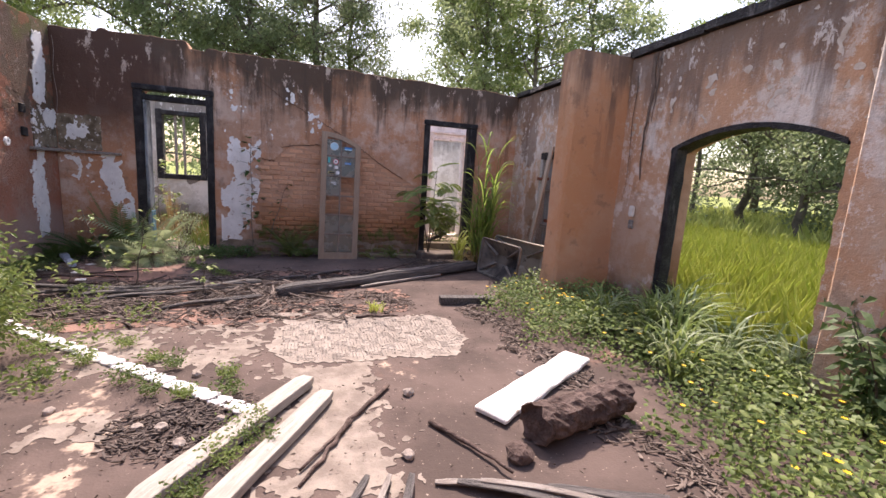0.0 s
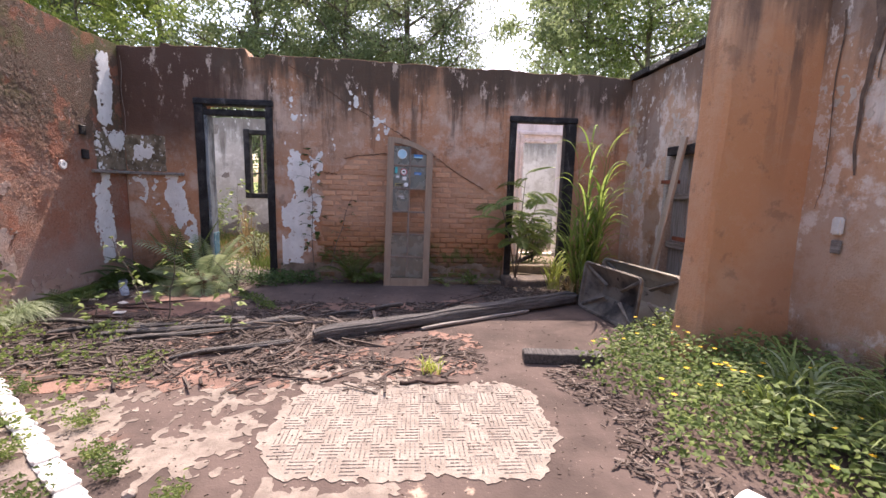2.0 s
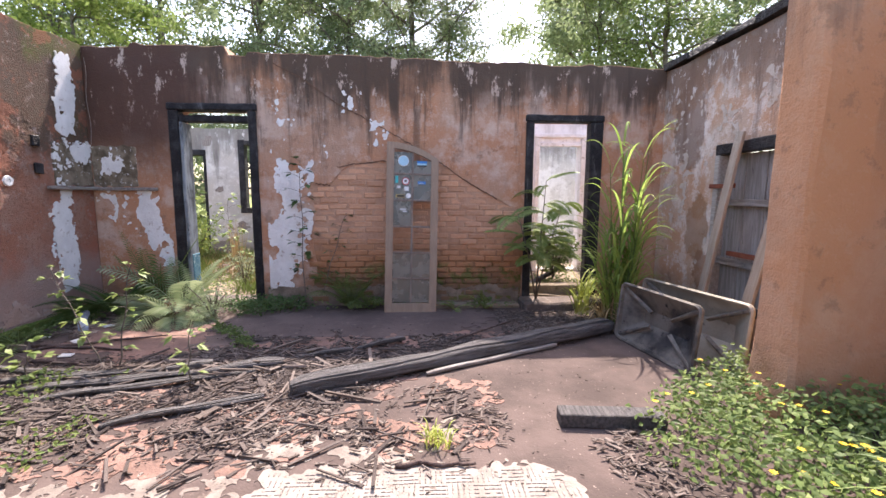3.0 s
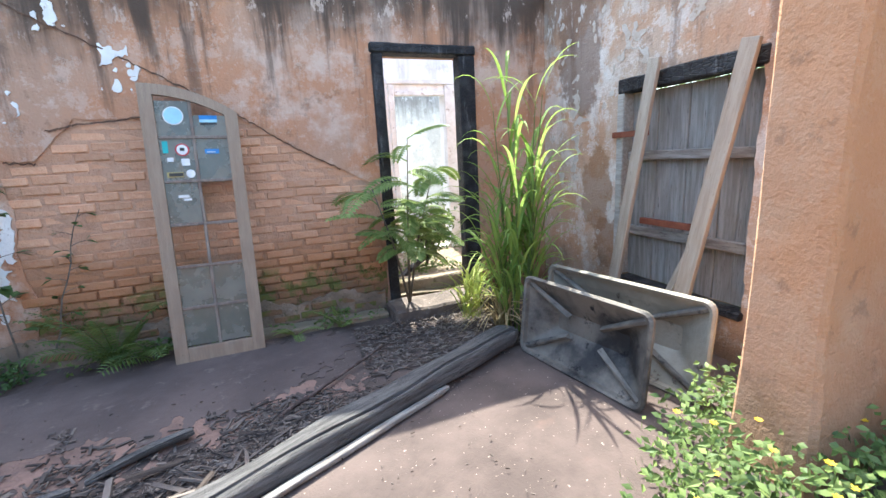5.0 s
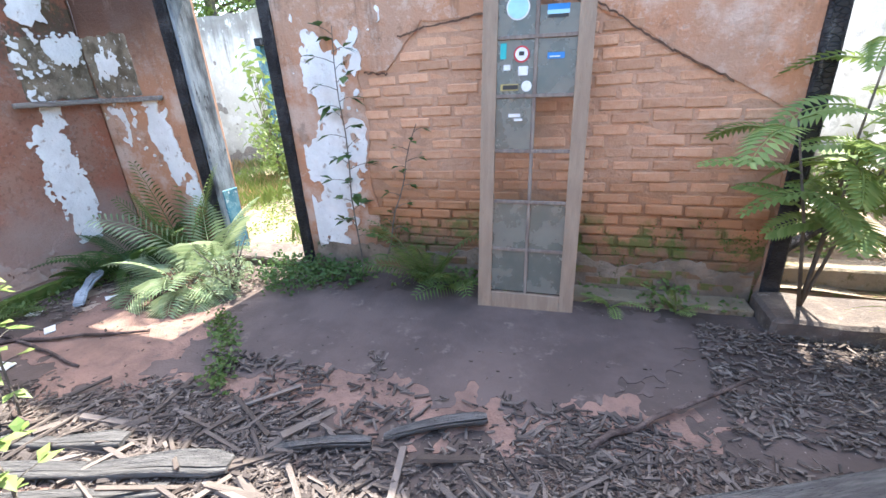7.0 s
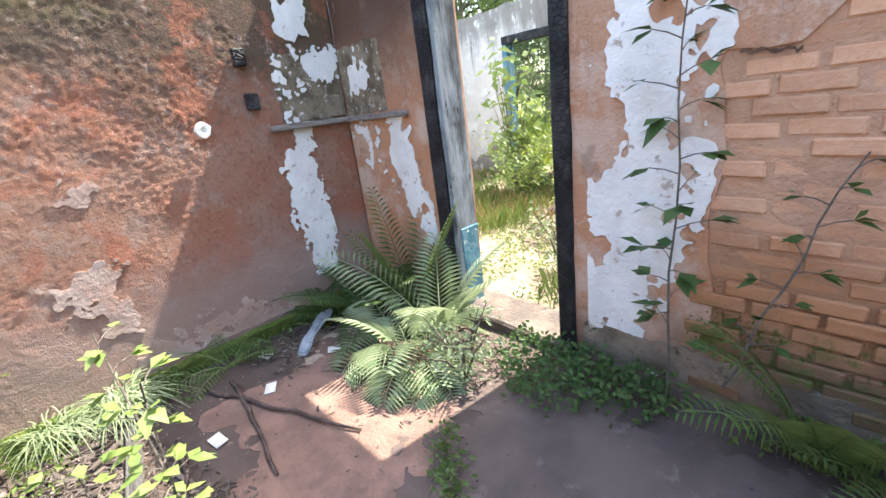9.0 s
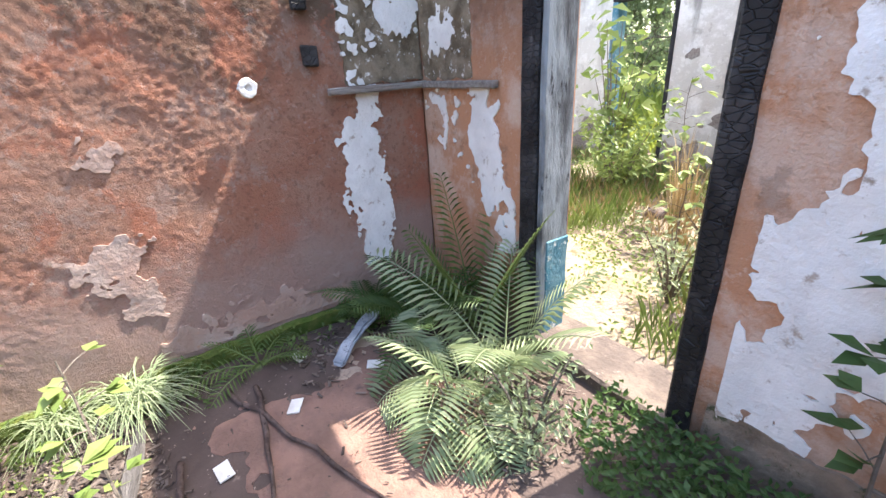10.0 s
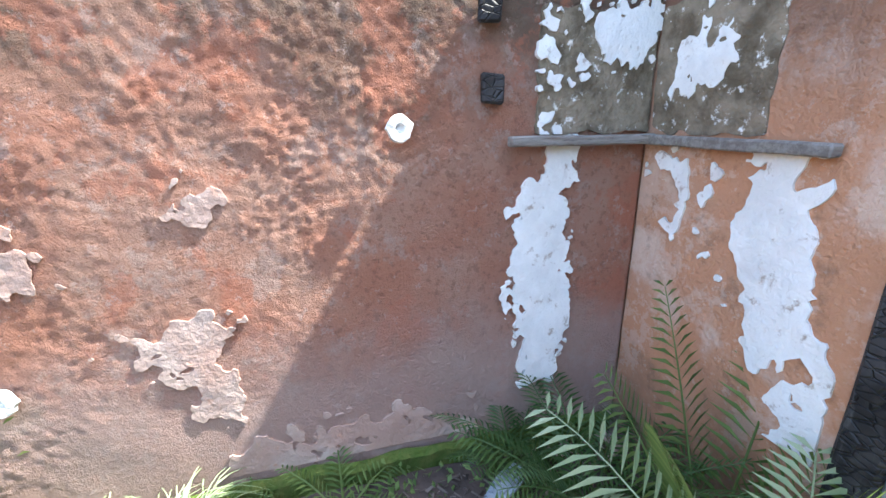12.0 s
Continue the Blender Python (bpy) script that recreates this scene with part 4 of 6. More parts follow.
for k, (a, b, w) in enumerate((((-1.95, 5.42, 0.03), (-0.38, 5.78, 0.03), 0.1), ((-1.55, 5.3, 0.035), (0.2, 5.8, 0.035), 0.12), ((-1.3, 5.18, 0.03), (0.02, 5.64, 0.03), 0.09), ((0.3, 5.93, 0.03), (0.72, 6.06, 0.03), 0.06), ((-2.3, 5.75, 0.03), (-1.2, 5.62, 0.03), 0.08), ((0.75, 6.12, 0.03), (1.18, 6.3, 0.05), 0.07), ((-0.6, 4.85, 0.03), (0.25, 5.2, 0.03), 0.07))):
    beam("rotten_plank", "grey rotten plank half buried in litter", "plank", a, b, w, 0.05, LOG_WOOD, 0.035, True, 0.65)["group"] = "rotten planks in the litter"
block = tagged(part("timber_block", rounded((-0.32, -0.065, 0), (0.32, 0.065, 0.085), 0.006, 1, 0.004, 10), LOG_WOOD), "short dark squared timber on the floor", "timber")
block.matrix_world = pose(2.52, 4.79, 0.004, 0, 0, -5)
for a, b in (((1.46, 2.5, 0.015), (1.75, 1.97, 0.03)), ((1.27, 2.95, 0.015), (0.74, 2.22, 0.02)), ((1.0, 2.6, 0.012), (0.75, 2.1, 0.012)), ((1.2, 4.42, 0.015), (1.62, 4.4, 0.015)), ((1.62, 6.28, 0.02), (2.35, 6.85, 0.06)), ((-2.3, 6.15, 0.015), (-1.2, 6.55, 0.015)), ((-2.25, 6.3, 0.012), (-1.25, 6.15, 0.012)), ((-2.5, 5.2, 0.02), (-1.1, 5.5, 0.02)), ((-1.9, 5.9, 0.015), (-0.9, 5.75, 0.015))):
    s = Soup()
    a, b = Vector(a), Vector(b)
    pts = [a.lerp(b, k / 8) + Vector((0.018 * random.uniform(-1, 1), 0.018 * random.uniform(-1, 1), 0.008 * random.random())) for k in range(9)]
    s.tube(pts, [0.016 - 0.001 * k for k in range(9)], 6, rough=0.15)
    tagged(part("fallen_stick", s, BARK, smooth=True), "crooked dead stick on the floor", "stick", "dead sticks on the floor")
for k in range(9):
    a = Vector((1.05 + 0.1 * k, 2.12 - 0.035 * k, 0.02 + 0.015 * (k % 3)))
    beam("splintered_board", "splintered grey board in a small heap", "board", a, a + Vector((random.uniform(0.35, 0.75), random.uniform(-0.55, -0.25), 0.01)) if k > 2 else a + Vector((-0.3, -0.5 - 0.1 * k, 0.0)), random.uniform(0.025, 0.05), 0.018, (LOG_WOOD, GREY_WOOD)[k % 2], 0.02, False)["group"] = "heap of splintered boards"


def stone(name, label, at, r, material=STONE):
    bm = bmesh.new()
    bmesh.ops.create_icosphere(bm, subdivisions=2, radius=r)
    for v in bm.verts:
        v.co *= 1 + 0.4 * noise.noise(v.co * (1.2 / r) + Vector(at) * 9)
        v.co.z *= 0.7
    return tagged(part(name, bm, material), label, "stone")


for x, y, r in ((1.27, 2.23, 0.035), (1.83, 2.1, 0.075), (1.4, 2.85, 0.04), (0.02, 2.72, 0.035), (-0.1, 2.75, 0.03), (0.15, 2.55, 0.035), (0.3, 2.75, 0.03), (0.05, 3.35, 0.03), (-0.6, 3.0, 0.03), (2.3, 3.0, 0.03)):
    stone("loose_stone", "broken brown lump of rubble", (x, y, 0), r, BARK if r > 0.07 else STONE).location = (x, y, r * 0.45)


def bark_log():
    """A short rotten log with thick broken bark."""
    bm = bmesh.new()
    n, sides = 26, 26
    rings = []
    for i in range(n + 1):
        s = i / n
        ring = []
        for j in range(sides):
            t = 2 * math.pi * j / sides
            r = 0.115 * (1 - 0.12 * s) * (1 + 0.22 * noise.noise(Vector((s * 9, math.cos(t) * 2.4, math.sin(t) * 2.4))) + 0.16 * noise.noise(Vector((s * 26, math.cos(t) * 7, math.sin(t) * 7))))
            end = 0.06 * noise.noise(Vector((t * 2, 3.0 * (i == n), 0))) if i in (0, n) else 0
            ring.append(bm.verts.new((s * 0.76 + end, r * math.cos(t), 0.115 + r * math.sin(t) * 0.95)))
        rings.append(ring)
    for i in range(n):
        for j in range(sides):
            bm.faces.new((rings[i][j], rings[i][(j + 1) % sides], rings[i + 1][(j + 1) % sides], rings[i + 1][j]))
    bm.faces.new(rings[0]), bm.faces.new(rings[-1])
    bmesh.ops.recalc_face_normals(bm, faces=bm.faces)
    ob = tagged(part("rotten_log", bm, BARK), "short rotten log with cracked brown bark", "log")
    ob.matrix_world = pose(1.97, 2.2, 0.0, 0, 0, 14)


bark_log()
slab = tagged(part("white_board", rounded((-0.115, -0.64, 0), (0.115, 0.64, 0.035), 0.006, 2, 0.014, 24), WHITE_BOARD), "white painted board lying on the floor", "board")
slab.matrix_world = pose(2.36, 2.81, 0.016, 0, 0, -58)


def pan(name, label, m, material, w, h, d):
    """A pressed sheet pan standing on its edge: rim, sloping walls, ribs that meet at the middle."""
    top = thing(name, label, "pan", m)
    s = Soup()

    def loop(inset, y, r):
        pts = []
        for cx, cz, a0 in ((w - r - inset, h - r - inset, 0), (r + inset, h - r - inset, 90), (r + inset, r + inset, 180), (w - r - inset, r + inset, 270)):
            pts += [(cx + r * math.cos(radians(a0 + k * 22.5)), y, cz + r * math.sin(radians(a0 + k * 22.5))) for k in range(5)]
        return pts

    loops = [loop(-0.016, 0.02, 0.06), loop(-0.018, 0.0, 0.06), loop(-0.008, -0.008, 0.06), loop(0.006, 0.0, 0.055), loop(0.012, 0.03, 0.055), loop(0.09, d * 0.5, 0.05), loop(0.2, d, 0.03)]
    for lp in loops:
        s.v += lp
    n = 20
    for k in range(len(loops) - 1):
        s.f += [(k * n + j, k * n + (j + 1) % n, (k + 1) * n + (j + 1) % n, (k + 1) * n + j) for j in range(n)]
    s.f.append(tuple((len(loops) - 1) * n + j for j in range(n)))
    body = part("body", s, material, top)
    mod = body.modifiers.new("thickness", "SOLIDIFY")
    mod.thickness, mod.offset = 0.004, 1.0
    for cx, cz in ((0.03, 0.03), (w - 0.03, 0.03), (0.03, h - 0.03), (w - 0.03, h - 0.03)):
        a, b = Vector((cx, 0.012, cz)), Vector((w * 0.5, d * 0.8, h * 0.5))
        rib = Soup()
        run = (b - a).normalized()
        sd = run.cross(Vector((0, 1, 0))).normalized() * 0.02
        lift = Vector((0, -0.035, 0))
        e = a.lerp(b, 0.72)
        rib.add([a - sd, a + sd, e + sd, e - sd, a + lift * 0.2, e + lift], [(0, 4, 5, 3), (1, 2, 5, 4), (0, 1, 4), (3, 5, 2)])
        part("rib", rib, RIB_SHEET, top)
    return top


def stand(a, b, lean):
    """A pose whose x runs from a to b on the floor; the open side faces the room."""
    a, b = Vector(a), Vector(b)
    return Matrix.Translation(a) @ Matrix.Rotation(math.atan2(b.y - a.y, b.x - a.x), 4, "Z") @ Matrix.Rotation(radians(lean), 4, "X")


pan("sheet_pan", "sooty ribbed sheet pan standing on edge", stand((3.3, 6.42, 0.02), (3.46, 5.46, 0.02), -6), SOOT, 0.97, 0.53, 0.15)
pan("sheet_pan", "dull grey ribbed sheet pan behind another", stand((3.56, 6.5, 0.02), (3.8, 5.38, 0.02), -6), METAL, 1.15, 0.56, 0.13)

# boarded opening near the corner
shutter = setting(new("window_2"), "weathered boarded shutter in a timber frame")
for k in range(8):
    y0 = BOARDED[0] + 0.0 + k * 0.132
    part("board", rounded((EX + 0.08 + 0.006 * (k % 2), y0, BOARDED[2] + 0.01), (EX + 0.105 + 0.006 * (k % 2), y0 + 0.126, BOARDED[3] - 0.085), 0.003, 1, 0.003, 8), UPRIGHT_WOOD, shutter)
for z in (0.72, 1.32):
    part("ledge", rounded((EX + 0.03, BOARDED[0] + 0.02, z), (EX + 0.075, BOARDED[1] - 0.03, z + 0.07), 0.006, 1, 0.003, 8), GREY_WOOD, shutter)
part("head", rounded((EX - 0.02, BOARDED[0] - 0.03, BOARDED[3] - 0.08), (EX + 0.1, BOARDED[1] + 0.05, BOARDED[3] + 0.03), 0.01, 1, 0.008, 8), CHAR, shutter, "charred head beam")
part("jamb", rounded((EX - 0.02, BOARDED[1] - 0.02, BOARDED[2]), (EX + 0.1, BOARDED[1] + 0.05, BOARDED[3] - 0.082), 0.008, 1, 0.005, 10), PALE_WOOD, shutter)
part("sill", rounded((EX - 0.03, BOARDED[0] - 0.02, BOARDED[2] - 0.05), (EX + 0.1, BOARDED[1] + 0.03, BOARDED[2] + 0.005), 0.01, 1, 0.008, 8), CHAR, shutter, "charred sill")
part("hinge", rounded((EX - 0.045, 6.38, 1.5), (EX - 0.03, 6.75, 1.545), 0.003), RUST, shutter, "rusty strap hinge")
part("hinge", rounded((EX - 0.02, 6.0, 0.83), (EX + 0.02, 6.45, 0.875), 0.003), RUST, shutter, "rusty strap hinge")
for a, b, w in (((4.17, 6.53, 0.0), (4.36, 6.33, 2.02), 0.1), ((4.13, 5.9, 0.0), (4.36, 5.66, 1.98), 0.11), ((4.2, 6.15, 0.0), (4.38, 5.9, 0.85), 0.05)):
    a, b = Vector(a), Vector(b)
    ob = part("leaning_board", rounded((-w / 2, -0.017, 0), (w / 2, 0.017, (b - a).length), 0.004, 1, 0.004, 10), BOARD_WOOD)
    d = (b - a).normalized()
    side = Vector((0, 1, 0)).cross(d).normalized()
    wide = d.cross(side)
    ob.matrix_world = Matrix(((wide.x, side.x, d.x, a.x), (wide.y, side.y, d.y, a.y), (wide.z, side.z, d.z, a.z + 0.01), (0, 0, 0, 1)))
    tagged(ob, "weathered board leaning on a boarded opening", "board", "boards leaning on the opening")

# corner: plank shelf, old hearth mark, sockets, wire
shelf = thing("corner_shelf", "grey weathered batten with mould across a corner", "shelf", (0, 0, 0))
part("batten", rounded((WX + 0.02, 7.1, 1.455), (WX + 0.07, NY - 0.01, 1.495), 0.006, 1, 0.004, 10), GREY_WOOD, shelf)
part("batten", rounded((WX + 0.021, NY - 0.05, 1.452), (-1.89, NY - 0.004, 1.492), 0.006, 1, 0.004, 10), GREY_WOOD, shelf)


def crust():
    m = speckle("sooty_lime", (0.11, 0.085, 0.055), (0.26, 0.21, 0.15), 7, 0.95, 40, 0.014, (0.74, 0.72, 0.68))
    skin("soot_crust", lambda y, z: inside(y, z, 7.22, NY - 0.004, 1.5, 1.97) - 0.005 + 0.025 * fract(y, z, 9, 3.0), 7.15, NY - 0.006, 1.49, 2.05, 0.02, west, 0.014, m, wall_west, lambda y, z: 0.006 * fract(y, z, 1.2, 3.0) + 0.004 * fract(y, z, 12, 2), 0.0, label="mouldy lime crust")
    skin("lime_patch", lambda y, z: max(inside(y, z, 7.22, 7.32, 1.5, 1.95), inside(y, z, 7.42, 7.77, 1.74, 2.02)) - 0.03 + 0.1 * fract(y, z, 9, 3.0, 5) + 0.08 * fract(y, z, 26, 6.0, 3), 7.2, NY - 0.008, 1.5, 2.03, 0.014, west, 0.021, LIME, wall_west, lambda y, z: 0.006 * fract(y, z, 1.2, 3.0), 0.0, label="white lime on a sooty crust")
    skin("soot_crust", lambda x, z: inside(x, z, WX + 0.01, -2.12, 1.5, 1.99) - 0.005 + 0.025 * fract(x, z, 9, 13.0), WX + 0.02, -2.05, 1.49, 2.05, 0.02, north, 0.006, m, wall_north, lambda x, z: 0.006 * fract(x, z, 2.5, 5.0) + 0.004 * fract(x, z, 12, 2), -0.02, label="mouldy lime crust")


crust()
for k, (y, z) in enumerate(((7.03, 1.67), (7.01, 1.95))):
    box = tagged(part("socket_box", rounded((WX + 0.005, y - 0.045, z - 0.055), (WX + 0.04, y + 0.045, z + 0.055), 0.008, 1, 0.008, 2), CHAR), "burnt empty socket box in a wall", "socket box", "burnt socket boxes")
for y, z, r in ((6.67, 1.53, 0.048), (5.25, 0.64, 0.05)):
    s = Soup()
    n = 18
    for w, f in ((0.012, 1.0), (0.03, 0.9), (0.03, 0.4), (0.018, 0.3)):
        s.v += [(WX + w + 0.012, y + r * f * (1 + 0.5 * noise.noise(Vector((k * 0.6, y, z)))) * math.cos(2 * math.pi * k / n), z + r * f * 1.1 * math.sin(2 * math.pi * k / n)) for k in range(n)]
    for q in range(3):
        s.f += [(q * n + k, q * n + (k + 1) % n, (q + 1) * n + (k + 1) % n, (q + 1) * n + k) for k in range(n)]
    s.f.append(tuple(3 * n + k for k in range(n)))
    tagged(part("pipe_stub", s, WHITE_LINE), "white pipe end broken off flush in a wall", "pipe", "pipe ends in the wall")
wire = Soup()
wire.tube([(WX + 0.05 + 0.012 * math.sin(k), NY - 0.03, 3.0 - k * 0.1) for k in range(11)], [0.003] * 11, 5)
tagged(part("hanging_wire", wire, GREY_WOOD), "thin wire hanging down a corner", "wire")
foil = tagged(part("bark_strip", rounded((-0.045, 0, 0), (0.045, 0.46, 0.035), 0.012, 2, 0.025, 12), speckle("lichen_bark", (0.25, 0.28, 0.32), (0.42, 0.45, 0.49), 9, 0.7, 40, 0.02, (0.08, 0.08, 0.09))), "grey strip of flaking bark leaning on a ledge", "bark")
foil.matrix_world = pose(-2.12, 6.72, 0.015, 12, 0, 35)
for x, y, a in ((-2.36, 6.56, 20), (-1.95, 6.42, -30), (-2.0, 6.9, 60), (-1.75, 6.05, 10)):
    ob = tagged(part("paper_scrap", rounded((-0.05, -0.032, 0), (0.05, 0.032, 0.006), 0, 1, 0.004, 3), PAPER), "dirty white scrap of card on the floor", "paper", "paper scraps on the floor")
    ob.matrix_world = pose(x, y, 0.012, 4, 3, a)
# pale water pipe stub in the east wall
tagged(part("pipe_bracket", rounded((EX - 0.05, 4.42, 1.12), (EX - 0.012, 4.5, 1.25), 0.012, 2), PAPER), "small white bracket on a plaster wall", "bracket")
tagged(part("junction_box", rounded((EX - 0.03, 4.42, 0.98), (EX - 0.011, 4.5, 1.08), 0.008, 1), GREY_WOOD), "grey junction box on a plaster wall", "junction box")

# white painted line of low stones across the floor
line = [(-2.05, 4.85), (-1.72, 4.62), (-1.4, 4.35), (-1.05, 4.05), (-0.75, 3.82), (-0.5, 3.6), (-0.25, 3.4), (-0.02, 3.2), (0.22, 3.0), (0.45, 2.8)]
kerb = setting(new("kerb_line"), "crumbling white painted line on the floor")
for (x0, y0), (x1, y1) in zip(line, line[1:]):
    for k in range(3):
        s0, s1 = k / 3 + 0.01, (k + 1) / 3
        a, b = Vector((x0 + (x1 - x0) * s0, y0 + (y1 - y0) * s0, 0)), Vector((x0 + (x1 - x0) * s1, y0 + (y1 - y0) * s1, 0))
        ob = part("line_piece", rounded((-0.055, 0, -0.01), (0.055, (b - a).length, 0.016 + 0.012 * random.random()), 0.01, 1, 0.02, 4), WHITE_LINE, kerb)
        ob.matrix_basis = Matrix.Translation(a) @ Matrix.Rotation(math.atan2(b.y - a.y, b.x - a.x) - math.pi / 2, 4, "Z")


# pale worn patch of the floor, with the comb marks of old tiles
def pale(x, y):
    d = inside(x, y, along(y, ((3.4, 0.68), (3.75, 0.42), (4.4, 0.55))), 2.14, 3.42, 4.42)
    if x > 1.6:
        d = min(d, 0.46 - math.hypot(max(0, x - 1.72), (y - 3.95) * 0.85) + 0.02)
    return d - 0.01 + 0.05 * fract(x, y, 4, 3.0, 5) + 0.05 * fract(x, y, 17, 5.0, 4)


def dusty(x, y):
    d = max(inside(x, y, 0.62, 1.2, 2.0, 3.42) - 0.02, min(inside(x, y, -0.95, 0.5, 3.4, 4.45), 0.12) - 0.11, inside(x, y, -0.6, -0.22, 2.7, 2.92) - 0.03, min(inside(x, y, 0.3, 1.6, 4.4, 4.95), 0.1) - 0.1)
    return d + 0.2 * fract(x, y, 2.6, 8.0, 5) + 0.22 * fract(x, y, 15, 5.0, 5)


DULL_SCREED = speckle("dull_dusty_screed", (0.17, 0.138, 0.115), (0.27, 0.228, 0.19), 6, 0.92, 70, 0.005, (0.1, 0.076, 0.064))
skin("worn_patch", pale, 0.3, 2.3, 3.3, 4.6, 0.02, lambda x, y, w: (x, y, w + 0.006 * fract(x, y, 1.3, 2.0)), 0.005, PALE_SCREED, floor, lambda x, y: 0.001 * fract(x, y, 20, 1), -0.003, label="pale worn patch with old tile-bed marks")
skin("dusty_patch", lambda x, y: min(dusty(x, y), -pale(x, y) - 0.01), -1.2, 1.7, 1.9, 5.0, 0.018, lambda x, y, w: (x, y, w + 0.006 * fract(x, y, 1.3, 2.0)), 0.0035, DULL_SCREED, floor, None, -0.003, label="dusty remains of a pale screed")
comb = Soup()
for i in range(60):
    for j in range(34):
        x, y = 0.55 + i * 0.0262, 3.45 + j * 0.0275
        if pale(x, y) > 0.03 and random.random() < 0.82:
            if (i // 5 + j // 5) % 2:
                comb.box((x, y, 0.004), (x + 0.022, y + 0.0065, 0.0085 + 0.006 * fract(x, y, 1.3, 2.0)))
            else:
                comb.box((x, y, 0.004), (x + 0.0065, y + 0.022, 0.0085 + 0.006 * fract(x, y, 1.3, 2.0)))
tagged(part("tile_marks", comb, GREY_WOOD, floor, "dark comb marks in a worn floor patch"), kind="stuff")

# ---- plants ----
def rand_dir(up=0.0):
    v = Vector((random.gauss(0, 1), random.gauss(0, 1), random.gauss(0, 1)))
    v.normalize()
    v.z = abs(v.z) * up + v.z * (1 - up)
    return v.normalized()


def crown_leaves(s, centre, spread, n, size):
    for _ in range(n):
        p = centre + Vector((random.gauss(0, spread), random.gauss(0, spread), random.gauss(0, spread * 0.7)))
        w = rand_dir()
        w.z -= 0.3
        w.normalize()
        s.leaf(p, w, w.orthogonal().normalized(), size * random.uniform(0.7, 1.3), size * 0.5, 0.15)


def tree(name, label, seed, height, spread, leaf, n_limbs, n_leaves, leaf_mat, trunk_r, lean=0.0, low=0.4):
    random.seed(seed)
    top = thing(name, label, "tree", (0, 0, 0))
    wood, crown, limbs = Soup(), Soup(), []
    pts = [Vector((lean * height * (k / 9) ** 1.5 + 0.12 * random.uniform(-1, 1) * (k > 0), 0.12 * random.uniform(-1, 1) * (k > 0), height * 0.92 * k / 9)) for k in range(10)]
    wood.tube(pts, [trunk_r * (1.25 if k == 0 else 1 - 0.085 * k) for k in range(10)], 9, rough=0.06)
    for i in range(n_limbs):
        h = low + (1 - low) * (i + random.random()) / n_limbs
        k = min(8, int(h * 9))
        start = pts[k].lerp(pts[k + 1], h * 9 - k)
        a = i * 2.4 + random.uniform(-0.5, 0.5)
        reach = spread * (1.15 - 0.75 * h) * random.uniform(0.7, 1.25)
        limb = [start]
        d = Vector((math.cos(a), math.sin(a), random.uniform(0.1, 0.7)))
        for q in range(4):
            d = (d + rand_dir() * 0.35).normalized()
            limb.append(limb[-1] + d * reach / 4)
        r0 = trunk_r * 0.42 * (1.2 - 0.7 * h)
        branch = Soup()
        limbs.append(branch)
        branch.tube(limb, [r0, r0 * 0.8, r0 * 0.55, r0 * 0.35, r0 * 0.15], 6)
        for q in range(1, 5):
            for _ in range(3):
                d2 = (rand_dir(0.3) + d * 0.5).normalized()
                e = limb[q] + d2 * reach * 0.28 * random.uniform(0.5, 1.3)
                branch.tube([limb[q], limb[q].lerp(e, 0.5) + rand_dir() * 0.05, e], [r0 * 0.3, r0 * 0.2, r0 * 0.06], 5, caps=False)
                crown_leaves(crown, e, reach * 0.095, int(n_leaves / (n_limbs * 8)), leaf) if random.random() < 0.7 else None
    trunk = part("trunk", wood, TREE_BARK, top, smooth=True)
    for branch in limbs:
        part("limb", branch, TREE_BARK, trunk, smooth=True)
    part("crown", crown, leaf_mat, top)["kind"] = "stuff"
    return top


broad = tree("broadleaf_tree", "tall broadleaf tree with an open crown", 11, 15.0, 5.2, 0.22, 22, 13500, TREE_LEAF, 0.2)
dense = tree("dense_tree", "tall dark dense tree", 12, 16.0, 4.6, 0.2, 28, 17000, TREE_LEAF, 0.24, low=0.25)
airy = tree("airy_tree", "bright green tree with thin foliage", 13, 12.5, 4.4, 0.2, 18, 10000, LEAF_LIGHT, 0.15)
crooked = tree("crooked_tree", "low spreading tree with a crooked trunk", 14, 5.2, 4.4, 0.16, 12, 7000, TREE_LEAF, 0.17, 0.22, 0.35)
PLACES = {
    "broad": [(-3.0, 26, 0, 1.0), (2.6, 24.5, 75, 0.9), (9.2, 22, 130, 0.95), (15.5, 22, 210, 1.0), (-22, 24, 60, 1.05), (24, 12, 75, 0.9), (23, 1, 290, 0.85)],
    "dense": [(0.9, 22.5, 40, 1.0), (-2.0, 22.5, 250, 0.85), (-11.5, 25, 300, 1.05), (-6.6, 24.5, 150, 1.0), (-13.5, 21, 200, 0.85), (30, 6, 20, 0.85), (27, 20, 300, 1.0), (12, 31, 260, 1.1), (19, -8, 30, 0.8)],
    "airy": [(9.8, 17.5, 0, 0.95), (-10, 17.5, 250, 0.8), (20, 18, 170, 0.9), (-17, 14, 20, 0.8)],
    "crooked": [(15.2, 9.6, 205, 0.95), (18, 8, 80, 1.0), (17, 13, 240, 1.1), (20, 4.5, 10, 1.0), (-5, 18, 130, 0.8), (-9.5, 19, 30, 0.75), (14, 3.5, 150, 0.7)],
}
for key, model in (("broad", broad), ("dense", dense), ("airy", airy), ("crooked", crooked)):
    for i, (x, y, a, k) in enumerate(PLACES[key]):
        m = pose(x, y, -0.3, 0, 0, a)
        if i == 0:
            model.matrix_world, model.scale = m, (k, k, k)
        else:
            ob = copy_thing(model, m)
            ob.scale = (k, k, k)


